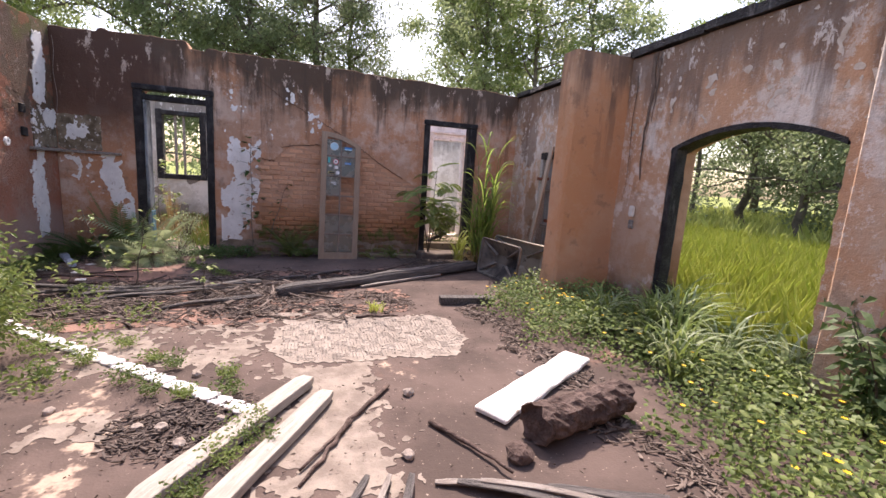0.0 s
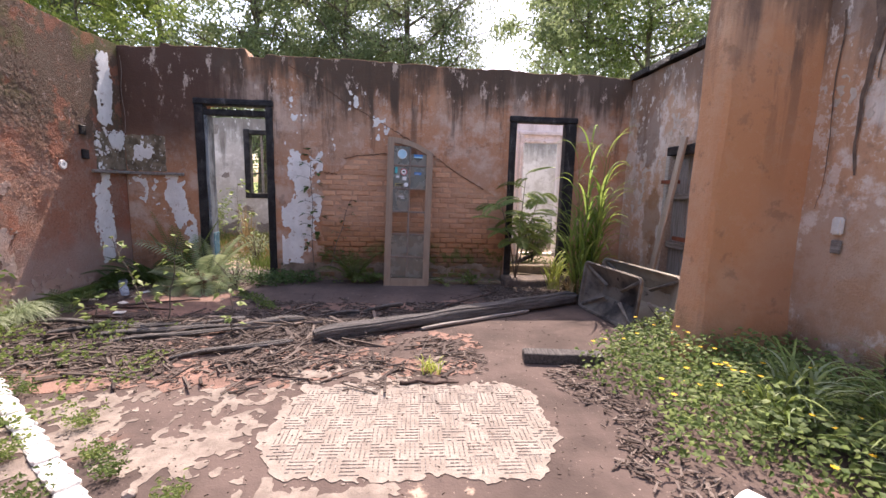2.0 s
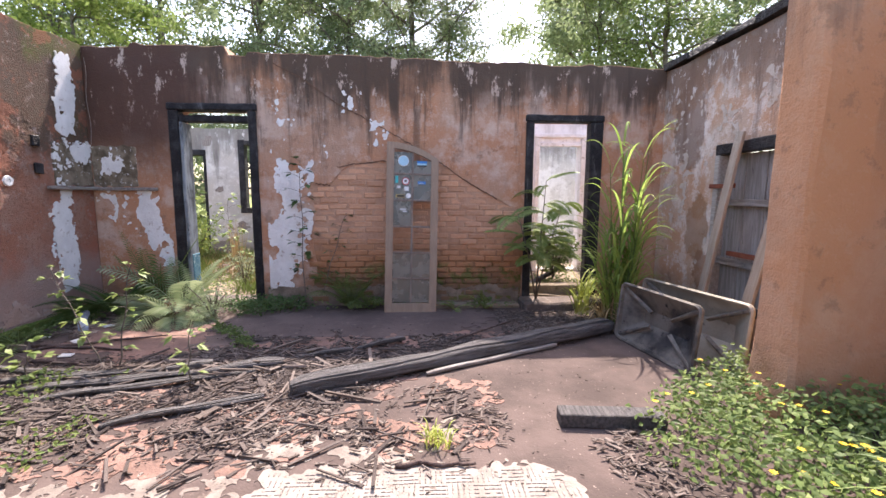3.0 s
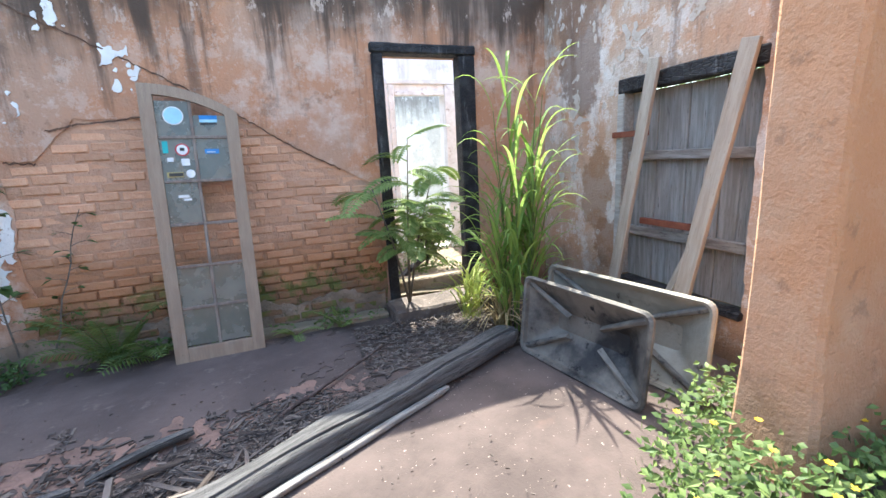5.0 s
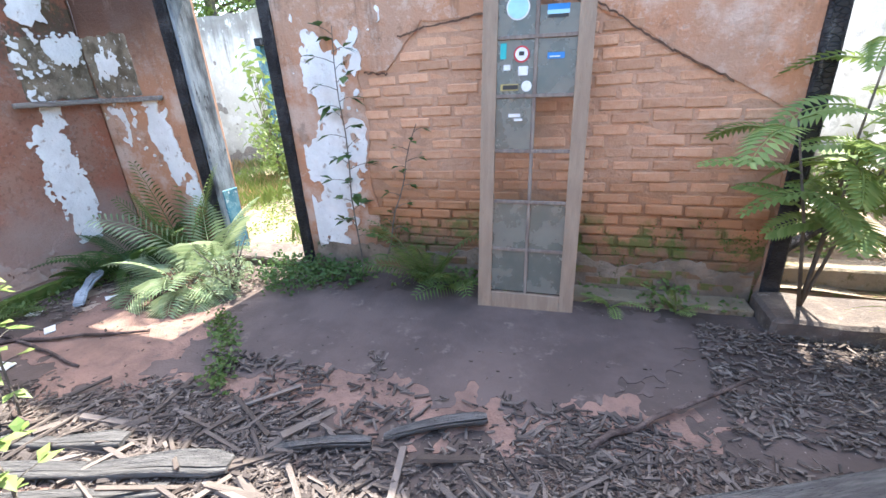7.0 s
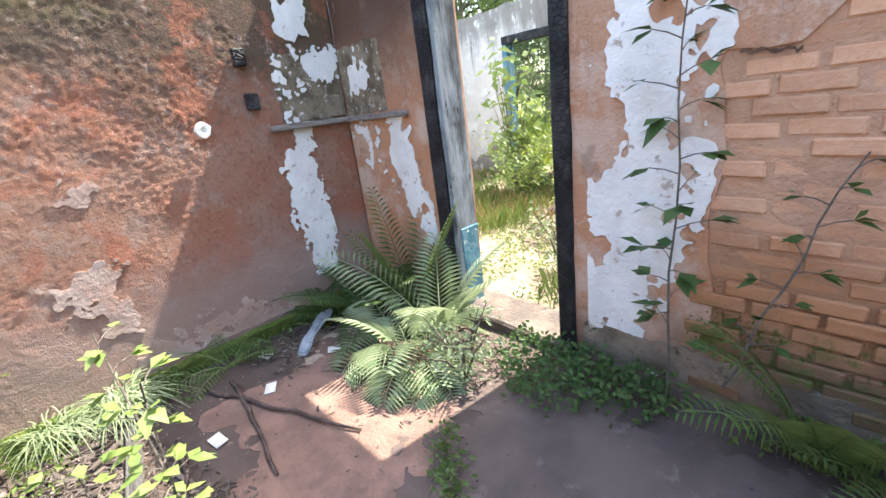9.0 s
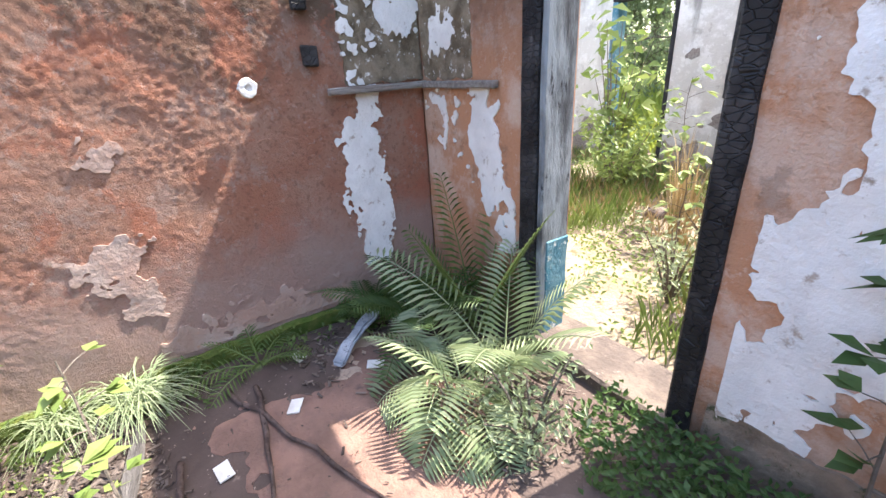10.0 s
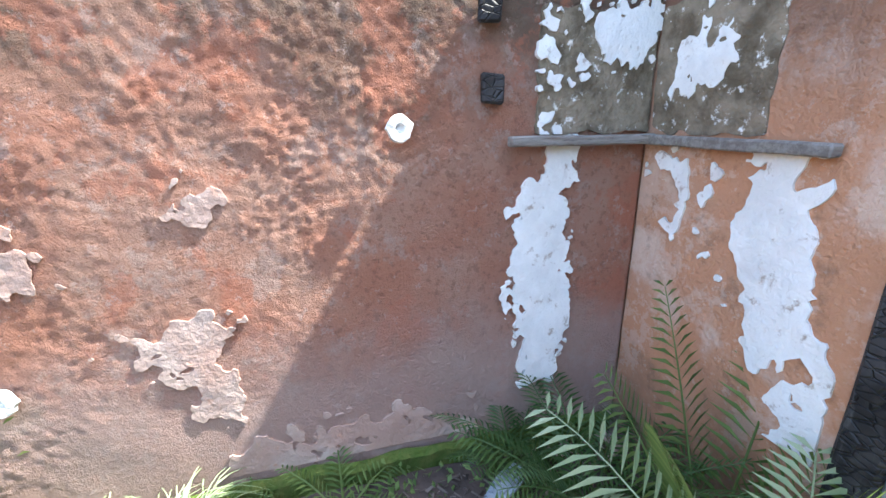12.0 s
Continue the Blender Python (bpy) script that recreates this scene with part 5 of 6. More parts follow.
def bush_mesh(seed, r, h, n, leaf, droop=0.3):
    random.seed(seed)
    wood, s = Soup(), Soup()
    for i in range(10):
        a = 2 * math.pi * i / 10 + random.uniform(-0.3, 0.3)
        tip = Vector((r * math.cos(a) * random.uniform(0.3, 1), r * math.sin(a) * random.uniform(0.3, 1), h * random.uniform(0.55, 1)))
        wood.tube([Vector((0, 0, 0)), tip * 0.5 + Vector((0, 0, h * 0.12)), tip], [0.009, 0.007, 0.003], 5)
        for _ in range(n // 10):
            f = random.uniform(0.25, 1.05)
            p = tip * f + Vector((random.gauss(0, r * 0.16), random.gauss(0, r * 0.16), random.gauss(0, h * 0.07)))
            p.z = max(p.z, 0.02)
            w = rand_dir(0.4)
            s.leaf(p, w, w.orthogonal().normalized(), leaf * random.uniform(0.6, 1.3), leaf * 0.42, droop)
    return wood, s


def bush(name, label, at, seed, r, h, n, leaf, material, category="bush"):
    wood, s = bush_mesh(seed, r, h, n, leaf)
    top = thing(name, label, category, at)
    part("stem", wood, TREE_BARK, top)
    part("foliage", s, material, top)["kind"] = "stuff"
    return top


bush("leafy_bush", "light green leafy bush beside a painted line", (-1.38, 3.82, 0), 21, 0.42, 0.88, 2200, 0.055, LEAF_LIGHT)
bush("leafy_bush", "light green leafy bush beside a painted line", (-1.72, 4.25, 0), 48, 0.4, 0.75, 1500, 0.055, LEAF_LIGHT)
bush("leafy_bush", "light green leafy bush by a wall", (-2.2, 4.75, 0), 22, 0.45, 0.75, 1300, 0.06, LEAF_LIGHT)
bush("leafy_bush", "light green weedy bush by a wall", (-2.3, 5.0, 0), 46, 0.38, 0.62, 900, 0.055, LEAF_LIGHT)
bush("leafy_bush", "low green bush spreading over a floor", (-1.6, 3.45, 0), 23, 0.5, 0.35, 1100, 0.05, LEAF_LIGHT)
bush("leafy_bush", "tall weedy bush in a back room", (-3.0, 10.6, 0.05), 24, 0.5, 1.0, 900, 0.09, LEAF_LIGHT)
bush("leafy_bush", "bright weedy sapling behind a doorway", (-3.4, 10.9, 0.05), 25, 0.45, 2.0, 170, 0.2, LEAF_LIGHT)
bush("leafy_bush", "dark weeds at a doorway's foot", (4.05, 1.75, 0), 26, 0.35, 0.8, 600, 0.1, LEAF_DARK)
bush("leafy_bush", "weeds in the passage behind a doorway", (3.35, 8.7, 0.15), 27, 0.4, 0.8, 700, 0.08, LEAF_MID)


bush("leafy_bush", "pale weeds behind a doorway", (-1.3, 8.7, 0.03), 30, 0.28, 0.6, 230, 0.06, LEAF_PALE)
bush("leafy_bush", "pale weeds behind a doorway", (-1.5, 9.6, 0.03), 45, 0.3, 0.5, 130, 0.06, LEAF_PALE)


def frond(s, base, way, length, sag, leaflets, leaf_len, leaf_w, twist=0.0):
    """A palm or fern frond: a rib with leaflets on both sides."""
    pts, p, d = [], Vector(base), Vector(way).normalized()
    n = leaflets
    for k in range(n + 1):
        pts.append(p.copy())
        p = p + d * length / n
        d.z -= sag / n
        d.normalize()
    s.tube(pts[::3] + [pts[-1]], [0.006 - 0.004 * k / max(1, len(pts[::3])) for k in range(len(pts[::3]) + 1)], 4, caps=False)
    for k in range(2, n + 1):
        d = (pts[k] - pts[k - 1]).normalized()
        side = d.cross(Vector((0, 0, 1)))
        if side.length < 1e-3:
            side = Vector((1, 0, 0))
        side.normalize()
        side = (Matrix.Rotation(twist, 3, d) @ side)
        f = k / n
        ln = leaf_len * (0.45 + 1.1 * math.sin(math.pi * min(1, 0.12 + f * 0.86)) ** 0.8) * 0.75
        for sg in (-1, 1):
            w = (side * sg + d * 0.55 + Vector((0, 0, 0.12))).normalized()
            s.leaf(pts[k], w, d, ln, leaf_w, 0.22)


def palm(name, label, at, seed, n, length, leaf_len, leaf_w, leaflets, material, up=(0.5, 1.2), sag=1.3, category="fern", arc=(0, 360)):
    random.seed(seed)
    top = thing(name, label, category, at)
    for i in range(n):
        s = Soup()
        a = radians(arc[0] + (arc[1] - arc[0]) * (i + random.uniform(-0.3, 0.3)) / n)
        way = Vector((math.cos(a), math.sin(a), random.uniform(*up)))
        frond(s, (0.02 * math.cos(a), 0.02 * math.sin(a), 0.0), way, length * random.uniform(0.75, 1.15), sag * random.uniform(0.7, 1.3), leaflets, leaf_len, leaf_w, random.uniform(-0.5, 0.5))
        part("frond", s, material, top)
    return top


palm("young_palm", "young palm with pale arching fronds", (-1.6, 7.16, 0.02), 31, 6, 0.6, 0.24, 0.024, 19, LEAF_PALE, (0.8, 1.8), 1.9, "palm")
palm("young_palm", "young palm with pale arching fronds", (-1.2, 7.12, 0.0), 32, 4, 0.34, 0.14, 0.02, 16, LEAF_PALE, (0.5, 1.2), 1.5, "palm")
palm("young_palm", "young palm with pale sunlit fronds on the floor", (-1.42, 7.12, 0.0), 49, 5, 0.55, 0.2, 0.022, 20, LEAF_PALE, (0.9, 2.2), 1.6, "palm")
palm("young_palm", "young palm with tall silvery fronds by a charred frame", (-1.48, 7.42, 0.0), 47, 5, 0.9, 0.2, 0.02, 24, LEAF_PALE, (1.4, 3.0), 1.2, "palm")
palm("wall_fern", "dark green fern growing in a wall corner", (-2.15, 7.3, 0.03), 33, 13, 0.7, 0.12, 0.014, 26, LEAF_DARK, (0.7, 1.8), 1.0)
palm("wall_fern", "tall fern against a stained wall", (-1.85, 7.55, 0.02), 34, 6, 0.95, 0.17, 0.013, 26, LEAF_MID, (1.6, 3.2), 0.5)
palm("wall_fern", "dark fern at a wall's foot", (-2.45, 7.1, 0.05), 35, 8, 0.4, 0.1, 0.012, 18, LEAF_DARK, (0.5, 1.5), 1.0)
palm("brick_fern", "green fern at the foot of a brick wall", (0.45, 7.6, 0.0), 36, 9, 0.6, 0.12, 0.014, 20, LEAF_MID, (0.9, 2.8), 1.1, arc=(180, 360))
palm("brick_fern", "small fern at the foot of a brick wall", (0.7, 7.58, 0.0), 37, 6, 0.45, 0.1, 0.016, 14, LEAF_MID, (0.8, 2.4), 1.2, arc=(180, 360))
palm("brick_fern", "small fern at the foot of a brick wall", (2.15, 7.56, 0.0), 38, 5, 0.26, 0.06, 0.014, 12, LEAF_LIGHT, (0.8, 2.2), 1.0, arc=(180, 360))
palm("brick_fern", "small fern at the foot of a brick wall", (1.75, 7.55, 0.0), 39, 5, 0.22, 0.05, 0.012, 12, LEAF_LIGHT, (0.5, 1.6), 1.0, arc=(180, 360))
palm("low_fern", "small fern beside a wall ledge", (-2.42, 6.35, 0.02), 40, 8, 0.34, 0.08, 0.012, 14, LEAF_MID, (0.5, 1.5), 1.2)
bush("pale_shrub", "silvery green weeds at a door sill", (-1.05, 7.2, 0.0), 29, 0.28, 0.42, 420, 0.045, LEAF_PALE, "shrub")


bush("dry_clump", "dry brown leaf clump among young palms", (-1.3, 7.0, 0.0), 50, 0.13, 0.3, 260, 0.04, DRY_LEAF, "dry plant")


def compound(name, label, at, seed, stems):
    """A sapling with doubly feathered leaves."""
    random.seed(seed)
    top = thing(name, label, "sapling", at)
    wood = Soup()
    for tip in stems:
        tip = Vector(tip)
        pts = [Vector((0, 0, 0)), tip * 0.4 + Vector((0, 0, 0.12)), tip]
        wood.tube(pts, [0.011, 0.008, 0.004], 6)
        for i in range(9):
            f = 0.4 + 0.6 * i / 8
            p = pts[1].lerp(tip, (f - 0.4) / 0.6)
            a = i * 2.4 + random.uniform(-0.4, 0.4)
            s = Soup()
            frond(s, p, (math.cos(a), math.sin(a) * 0.7 - 0.25, 0.45), random.uniform(0.28, 0.5), random.uniform(0.6, 1.8), 15, random.uniform(0.08, 0.12), 0.04, random.uniform(-0.6, 0.6))
            part("leaf", s, LEAF_LIGHT, top)
    part("stem", wood, TREE_BARK, top, smooth=True)
    return top


compound("feathery_sapling", "sapling with feathered leaves in a doorway", (2.78, 7.55, 0.1), 41, [(0.1, 0.05, 1.5), (-0.3, -0.2, 1.1), (0.3, 0.0, 1.2), (0.0, -0.15, 0.9)])


def grass_clump(name, label, at, seed, n, h, w, spread, material, droop=0.5, stem=0.55):
    """Arching strap leaves."""
    random.seed(seed)
    top = thing(name, label, "grass", at)
    s = Soup()
    for i in range(n):
        a = random.uniform(0, 2 * math.pi)
        out = spread * random.uniform(0.2, 1.0)
        L = h * random.uniform(0.45, 1.0)
        base = Vector((0.07 * random.uniform(-1, 1), 0.07 * random.uniform(-1, 1), 0.0))
        d = Vector((math.cos(a) * out, math.sin(a) * out, 1.0)).normalized()
        side = Vector((-math.sin(a), math.cos(a), 0.15)).normalized()
        p, k0, segs = base.copy(), len(s.v), 8
        for k in range(segs + 1):
            f = k / segs
            ww = w * (0.5 + 0.9 * f if f < 0.5 else 1.9 * (1 - f)) * 0.5 + 0.0008
            s.v += [tuple(p - side * ww), tuple(p + side * ww)]
            p = p + d * L / segs
            if f > stem - 0.15:
                d = (d + Vector((math.cos(a), math.sin(a), -1.1)) * droop * 0.38).normalized()
        s.f += [(k0 + 2 * k, k0 + 2 * k + 1, k0 + 2 * k + 3, k0 + 2 * k + 2) for k in range(segs)]
    part("foliage", s, material, top)["kind"] = "stuff"
    return top


def strap(s, base, way, length, width, droop):
    """One arching strap leaf."""
    d, p = Vector(way).normalized(), Vector(base)
    side = d.cross(Vector((0, 0, 1))).normalized()
    k0, segs = len(s.v), 9
    for k in range(segs + 1):
        f = k / segs
        w = width * 0.5 * min(1.0, 0.35 + 2.5 * f, 2.2 * (1 - f)) + 0.0006
        fold = Vector((0, 0, w * 0.5))
        s.v += [tuple(p - side * w + fold), tuple(p), tuple(p + side * w + fold)]
        p = p + d * length / segs
        d = (d + Vector((0, 0, -droop * (0.4 + f) / segs * 2))).normalized()
    for k in range(segs):
        a = k0 + 3 * k
        s.f += [(a, a + 1, a + 4, a + 3), (a + 1, a + 2, a + 5, a + 4)]


def cane_grass(at, seed):
    random.seed(seed)
    top = thing("tall_grass_clump", "tall green cane grass with arching leaves", "grass", at)
    for k in range(26):
        a = 2 * math.pi * k / 26 + random.uniform(-0.3, 0.3)
        h = random.uniform(0.7, 1.35) if k % 6 else random.uniform(1.6, 2.0)
        out = random.uniform(0.04, 0.2)
        b = Vector((0.1 * math.cos(a), 0.1 * math.sin(a), 0))
        e = b + Vector((out * math.cos(a), out * math.sin(a), h))
        cane = Soup()
        cane.tube([b, b.lerp(e, 0.5) - Vector((0.03 * math.cos(a), 0.03 * math.sin(a), 0)), e], [0.008, 0.006, 0.003], 5)
        cane = part("cane", cane, LEAF_MID, top)
        s = Soup()
        for q in range(9):
            f = 0.2 + 0.8 * q / 8
            t = a + (q % 2) * math.pi + random.uniform(-0.7, 0.7)
            strap(s, b.lerp(e, f), (math.cos(t) * 0.32, math.sin(t) * 0.32, 1.0), random.uniform(0.35, 0.65), 0.025, random.uniform(1.1, 2.1))
        part("foliage", s, CANE_LEAF, cane)["kind"] = "stuff"


cane_grass((3.5, 6.8, 0.0), 51)
grass_clump("dry_grass_tuft", "dry straw round the foot of cane grass", (3.38, 6.88, 0.0), 53, 70, 0.75, 0.014, 0.9, STRAW, 1.0, 0.3)
grass_clump("grass_tuft", "light green grass at a doorway", (3.2, 7.1, 0.05), 54, 60, 0.85, 0.018, 0.6, GRASS, 0.8, 0.5)
grass_clump("grass_tuft", "long green grass tuft at a wall's foot", (-2.45, 5.75, 0.0), 55, 260, 0.5, 0.004, 1.0, LEAF_PALE, 1.2, 0.3)
grass_clump("grass_tuft", "long green grass tuft at a wall's foot", (-2.5, 5.45, 0.0), 56, 180, 0.42, 0.004, 1.0, LEAF_PALE, 1.2, 0.3)
grass_clump("grass_tuft", "small green tuft on the floor", (1.43, 4.62, 0.0), 57, 50, 0.17, 0.008, 0.7, GRASS, 0.7, 0.4)
random.seed(58)
for i, (x, y, h) in enumerate(((-0.7, 3.62, 0.13), (-0.35, 3.3, 0.16), (-0.28, 3.62, 0.1), (-0.12, 3.48, 0.13), (0.05, 3.05, 0.1), (0.3, 3.05, 0.12), (-1.1, 3.85, 0.16), (-1.2, 4.3, 0.14), (-0.55, 3.9, 0.13), (-0.15, 3.1, 0.13), (0.45, 2.62, 0.14), (0.53, 2.48, 0.15), (0.38, 2.35, 0.14), (0.3, 2.15, 0.12), (0.25, 3.3, 0.1), (-0.85, 3.45, 0.12))):
    wood, s = bush_mesh(60 + i, h * 0.9, h, 240, 0.026, 0.1)
    top = thing("cushion_plant", "small green cushion plant by a painted line", "plant", (x, y, 0), "cushion plants along the line")
    part("foliage", s, LEAF_MID if i % 2 else LEAF_LIGHT, top)


def sapling(name, label, at, seed, h, n, leaf, material, tilt=(0.0, 0.0)):
    """A thin stem with broad leaves."""
    random.seed(seed)
    top = thing(name, label, "sapling", at)
    wood, stalks, s = Soup(), [], Soup()
    pts = [Vector((tilt[0] * k / 8 + 0.012 * math.sin(k * 1.7), tilt[1] * k / 8, h * k / 8)) for k in range(9)]
    wood.tube(pts, [0.007 - 0.0005 * k for k in range(9)], 5)
    for i in range(n):
        f = 0.2 + 0.8 * (i + random.random() * 0.6) / n
        k = min(7, int(f * 8))
        p = pts[k].lerp(pts[k + 1], f * 8 - k)
        a = i * 2.4 + random.uniform(-0.4, 0.4)
        d = Vector((math.cos(a), math.sin(a) * 0.8 - 0.15, 0.3)).normalized()
        e = p + d * leaf * random.uniform(0.6, 1.4)
        stalk = Soup()
        stalk.tube([p, p.lerp(e, 0.5) + Vector((0, 0, 0.006)), e], [0.003, 0.0025, 0.002], 4, caps=False)
        stalks.append(stalk)
        for q in range(3):
            w = (d + rand_dir() * 0.7).normalized()
            s.leaf(e, w, w.cross(Vector((0, 0, 1))).normalized(), leaf * random.uniform(0.7, 1.15), leaf * 0.6, 0.35)
    stem = part("stem", wood, TREE_BARK, top)
    for stalk in stalks:
        part("stalk", stalk, TREE_BARK, stem)
    part("foliage", s, material, top)["kind"] = "stuff"
    return top


grass_clump("dry_plume", "upright dry plume plant in a back room", (-1.8, 9.7, 0.04), 88, 60, 1.0, 0.012, 0.25, STRAW, 0.3, 0.7)
sapling("wall_vine", "thin climbing shoot with green leaves before a wall", (-0.12, 7.6, 0.0), 81, 1.85, 24, 0.11, LEAF_DARK, (-0.02, 0.06))
sapling("wall_vine", "thin shoot with brownish leaves before bricks", (0.1, 7.62, 0.2), 82, 1.0, 12, 0.07, LEAF_DARK, (0.3, 0.06))
sapling("pale_sapling", "short sapling with light green leaves in litter", (-0.36, 5.4, 0.0), 83, 0.45, 9, 0.08, LEAF_LIGHT, (0.03, 0.0))
sapling("pale_sapling", "thin sapling with broad pale leaves in litter", (-1.12, 5.78, 0.0), 84, 0.85, 15, 0.08, LEAF_LIGHT, (0.12, 0.05))
sapling("pale_sapling", "thin sapling with broad pale leaves in litter", (-1.28, 5.82, 0.0), 89, 0.85, 15, 0.08, LEAF_LIGHT, (-0.3, -0.05))
sapling("pale_sapling", "bright young plant near a wall", (-1.65, 5.55, 0.0), 85, 0.3, 8, 0.1, LEAF_LIGHT, (0.05, 0.0))
sapling("young_tree", "bright sapling in a back room", (-2.2, 10.3, 0.05), 86, 1.3, 20, 0.13, LEAF_LIGHT)
sapling("young_tree", "bright sapling in a back room", (-1.75, 9.6, 0.05), 87, 0.8, 14, 0.12, LEAF_LIGHT)


def carpet(name, label, points, leaf, height, material, per=3, category="groundcover"):
    """Low leaves over a stretch of floor, as one mass."""
    s = Soup()
    for x, y, k in points:
        for _ in range(per):
            p = Vector((x + random.gauss(0, 0.03), y + random.gauss(0, 0.03), random.uniform(0.01, height) * k))
            w = rand_dir(0.7)
            s.leaf(p, w, w.orthogonal().normalized(), leaf * random.uniform(0.6, 1.3), leaf * 0.5, 0.2)
    return tagged(part(name, s, material), label, category, kind="stuff")


def scatter(n, u0, u1, v0, v1, test):
    out = []
    while len(out) < n:
        x, y = random.uniform(u0, u1), random.uniform(v0, v1)
        k = test(x, y)
        if k > random.random():
            out.append((x, y, 0.35 + 0.65 * k))
    return out


def east_bed(x, y):
    """Where the flowering weeds grow along the east wall."""
    edge = 2.62 + 0.3 * fract(0, y, 1.2, 4.0) + (0.35 if 2.2 < y < 3.4 else 0.0) + max(0.0, y - 4.75) * 1.1
    return min(1.0, max(0.0, (x - edge) / 0.35))


random.seed(91)
carpet("flowering_weeds", "low green weeds with yellow flowers along a wall", scatter(4200, 2.4, EX, 0.3, 5.35, lambda x, y: east_bed(x, y) if not (x > 3.55 and 4.75 < y < 5.1) else 0), 0.052, 0.26, LEAF_MID, 3)
carpet("flowering_weeds", "light green weed tips along a wall", scatter(2500, 2.4, EX, 0.3, 5.35, lambda x, y: east_bed(x, y) if not (x > 3.55 and 4.75 < y < 5.1) else 0), 0.05, 0.32, LEAF_LIGHT, 2)
flowers = Soup()
for x, y, k in scatter(100, 2.6, 4.3, 0.5, 5.2, lambda x, y: east_bed(x, y) * (1.0 if x < 3.6 or y < 2.3 else 0.15)):
    c = Vector((x, y, 0.2 + 0.14 * k * random.random()))
    for q in range(7):
        a = 2 * math.pi * q / 7
        w = Vector((math.cos(a), math.sin(a), 0.25)).normalized()
        flowers.leaf(c, w, Vector((-math.sin(a), math.cos(a), 0)), 0.02, 0.013, 0.0)
tagged(part("yellow_flowers", flowers, PETAL), "small yellow flowers among weeds", "flowers", kind="stuff")
random.seed(92)
for i in range(34):
    x, y = random.uniform(3.45, 4.75), random.uniform(2.3, 4.1)
    random.seed(920 + i)
    grass_clump("tall_weed", "tall leafy green weed in an arched opening", (x, y, -0.02), 920 + i, 26, random.uniform(0.5, 0.95), 0.022, 0.7, LEAF_LIGHT if i % 3 else LEAF_PALE, 0.7, 0.5)["group"] = "tall weeds in the arched opening"
random.seed(93)
carpet("creeping_weeds", "low dark green creepers at a doorway's foot", scatter(430, -1.3, -0.1, 6.75, 7.7, lambda x, y: 1.0 if x > -1.0 and y > 7.4 - 0.22 * math.exp(-((x + 0.6) / 0.25) ** 2) + 0.25 * max(0, x + 0.3) else 0), 0.045, 0.16, LEAF_DARK, 3)
carpet("creeping_weeds", "green creeper on a bare floor", scatter(150, -0.9, -0.1, 6.15, 6.85, lambda x, y: 1.0 if abs(x + 0.72 - 0.85 * (6.74 - y) - 0.05 * math.sin(9 * y)) < 0.07 else 0), 0.04, 0.06, LEAF_MID, 3)
carpet("creeping_weeds", "green weeds along a mossy ledge", scatter(560, WX + 0.08, WX + 0.4, 4.8, 7.6, lambda x, y: (1.0 - (x - WX) / 0.4) * (1.0 if fract(0, y, 2.3, 77.0) > 0.05 else 0.12)), 0.045, 0.14, LEAF_MID, 3)
carpet("creeping_weeds", "weeds at the foot of a brick wall", scatter(150, -0.2, 2.6, 7.52, 7.75, lambda x, y: 0.9 if 0.3 < x < 0.85 or 2.0 < x < 2.25 else 0.15), 0.05, 0.12, LEAF_MID, 3)
carpet("creeping_weeds", "sparse weeds by a painted line", scatter(500, -2.5, -0.6, 3.2, 5.6, lambda x, y: 0.9 if fract(x, y, 1.8, 19.0) > 0.15 else 0.02), 0.045, 0.1, LEAF_LIGHT, 3)
carpet("creeping_weeds", "sunlit weeds on the floor of the back rooms", scatter(3600, -5.5, 1.0, 8.1, 12.0, lambda x, y: 0.95 if fract(x, y, 0.9, 29.0) > 0.0 else 0.1), 0.045, 0.13, LEAF_LIGHT, 3)
carpet("creeping_weeds", "weeds on a passage floor", scatter(700, 1.6, 4.3, 8.1, 9.6, lambda x, y: 0.9 if fract(x, y, 1.2, 39.0) > 0 else 0.1), 0.06, 0.18, LEAF_MID, 3)


def meadow(name, label, n, x0, x1, y0, y1, h, w, material, test=lambda x, y: True, z=-0.22):
    s = Soup()
    while len(s.f) < n:
        x, y = random.uniform(x0, x1), random.uniform(y0, y1)
        if not test(x, y):
            continue
        a = random.uniform(0, 6.28)
        L = h * random.uniform(0.5, 1.2)
        lean = Vector((math.cos(a) * 0.35, math.sin(a) * 0.35, 0)) * L
        sd = Vector((-math.sin(a), math.cos(a), 0)) * w * random.uniform(0.6, 1.3)
        b = Vector((x, y, z))
        s.add([b - sd, b + sd, b + lean * 0.35 + Vector((0, 0, L * 0.6)) + sd * 0.7, b + lean + Vector((0, 0, L)), b + lean * 0.35 + Vector((0, 0, L * 0.6)) - sd * 0.7], [(0, 1, 2, 3, 4)])
    return tagged(part(name, s, material), label, "grass", kind="stuff")


random.seed(97)
woods = Soup()
for k in range(620):
    a = radians(random.uniform(-38, 62) if k % 4 else random.uniform(95, 165))
    r = random.uniform(25, 36)
    x, y = 1 + r * math.cos(a), 5 + r * math.sin(a)
    top_z = 5.0 + 3.5 * fract(a * 6, 0, 1.0, 3.0)
    crown_leaves(woods, Vector((x, y, random.uniform(-0.2, max(1.0, top_z)))), 0.85, 30, 0.42)
tagged(part("far_woods", woods, TREE_LEAF), "hazy green scrub at the meadow's far edge", "woods", kind="stuff")
random.seed(94)
meadow("meadow_grass", "tall bright green meadow grass", 48000, EX + 0.45, 14, -3, 12, 0.65, 0.007, GRASS)
meadow("meadow_grass", "tall bright green meadow grass farther off", 22000, 13, 34, -8, 26, 0.9, 0.035, GRASS_HAZED)
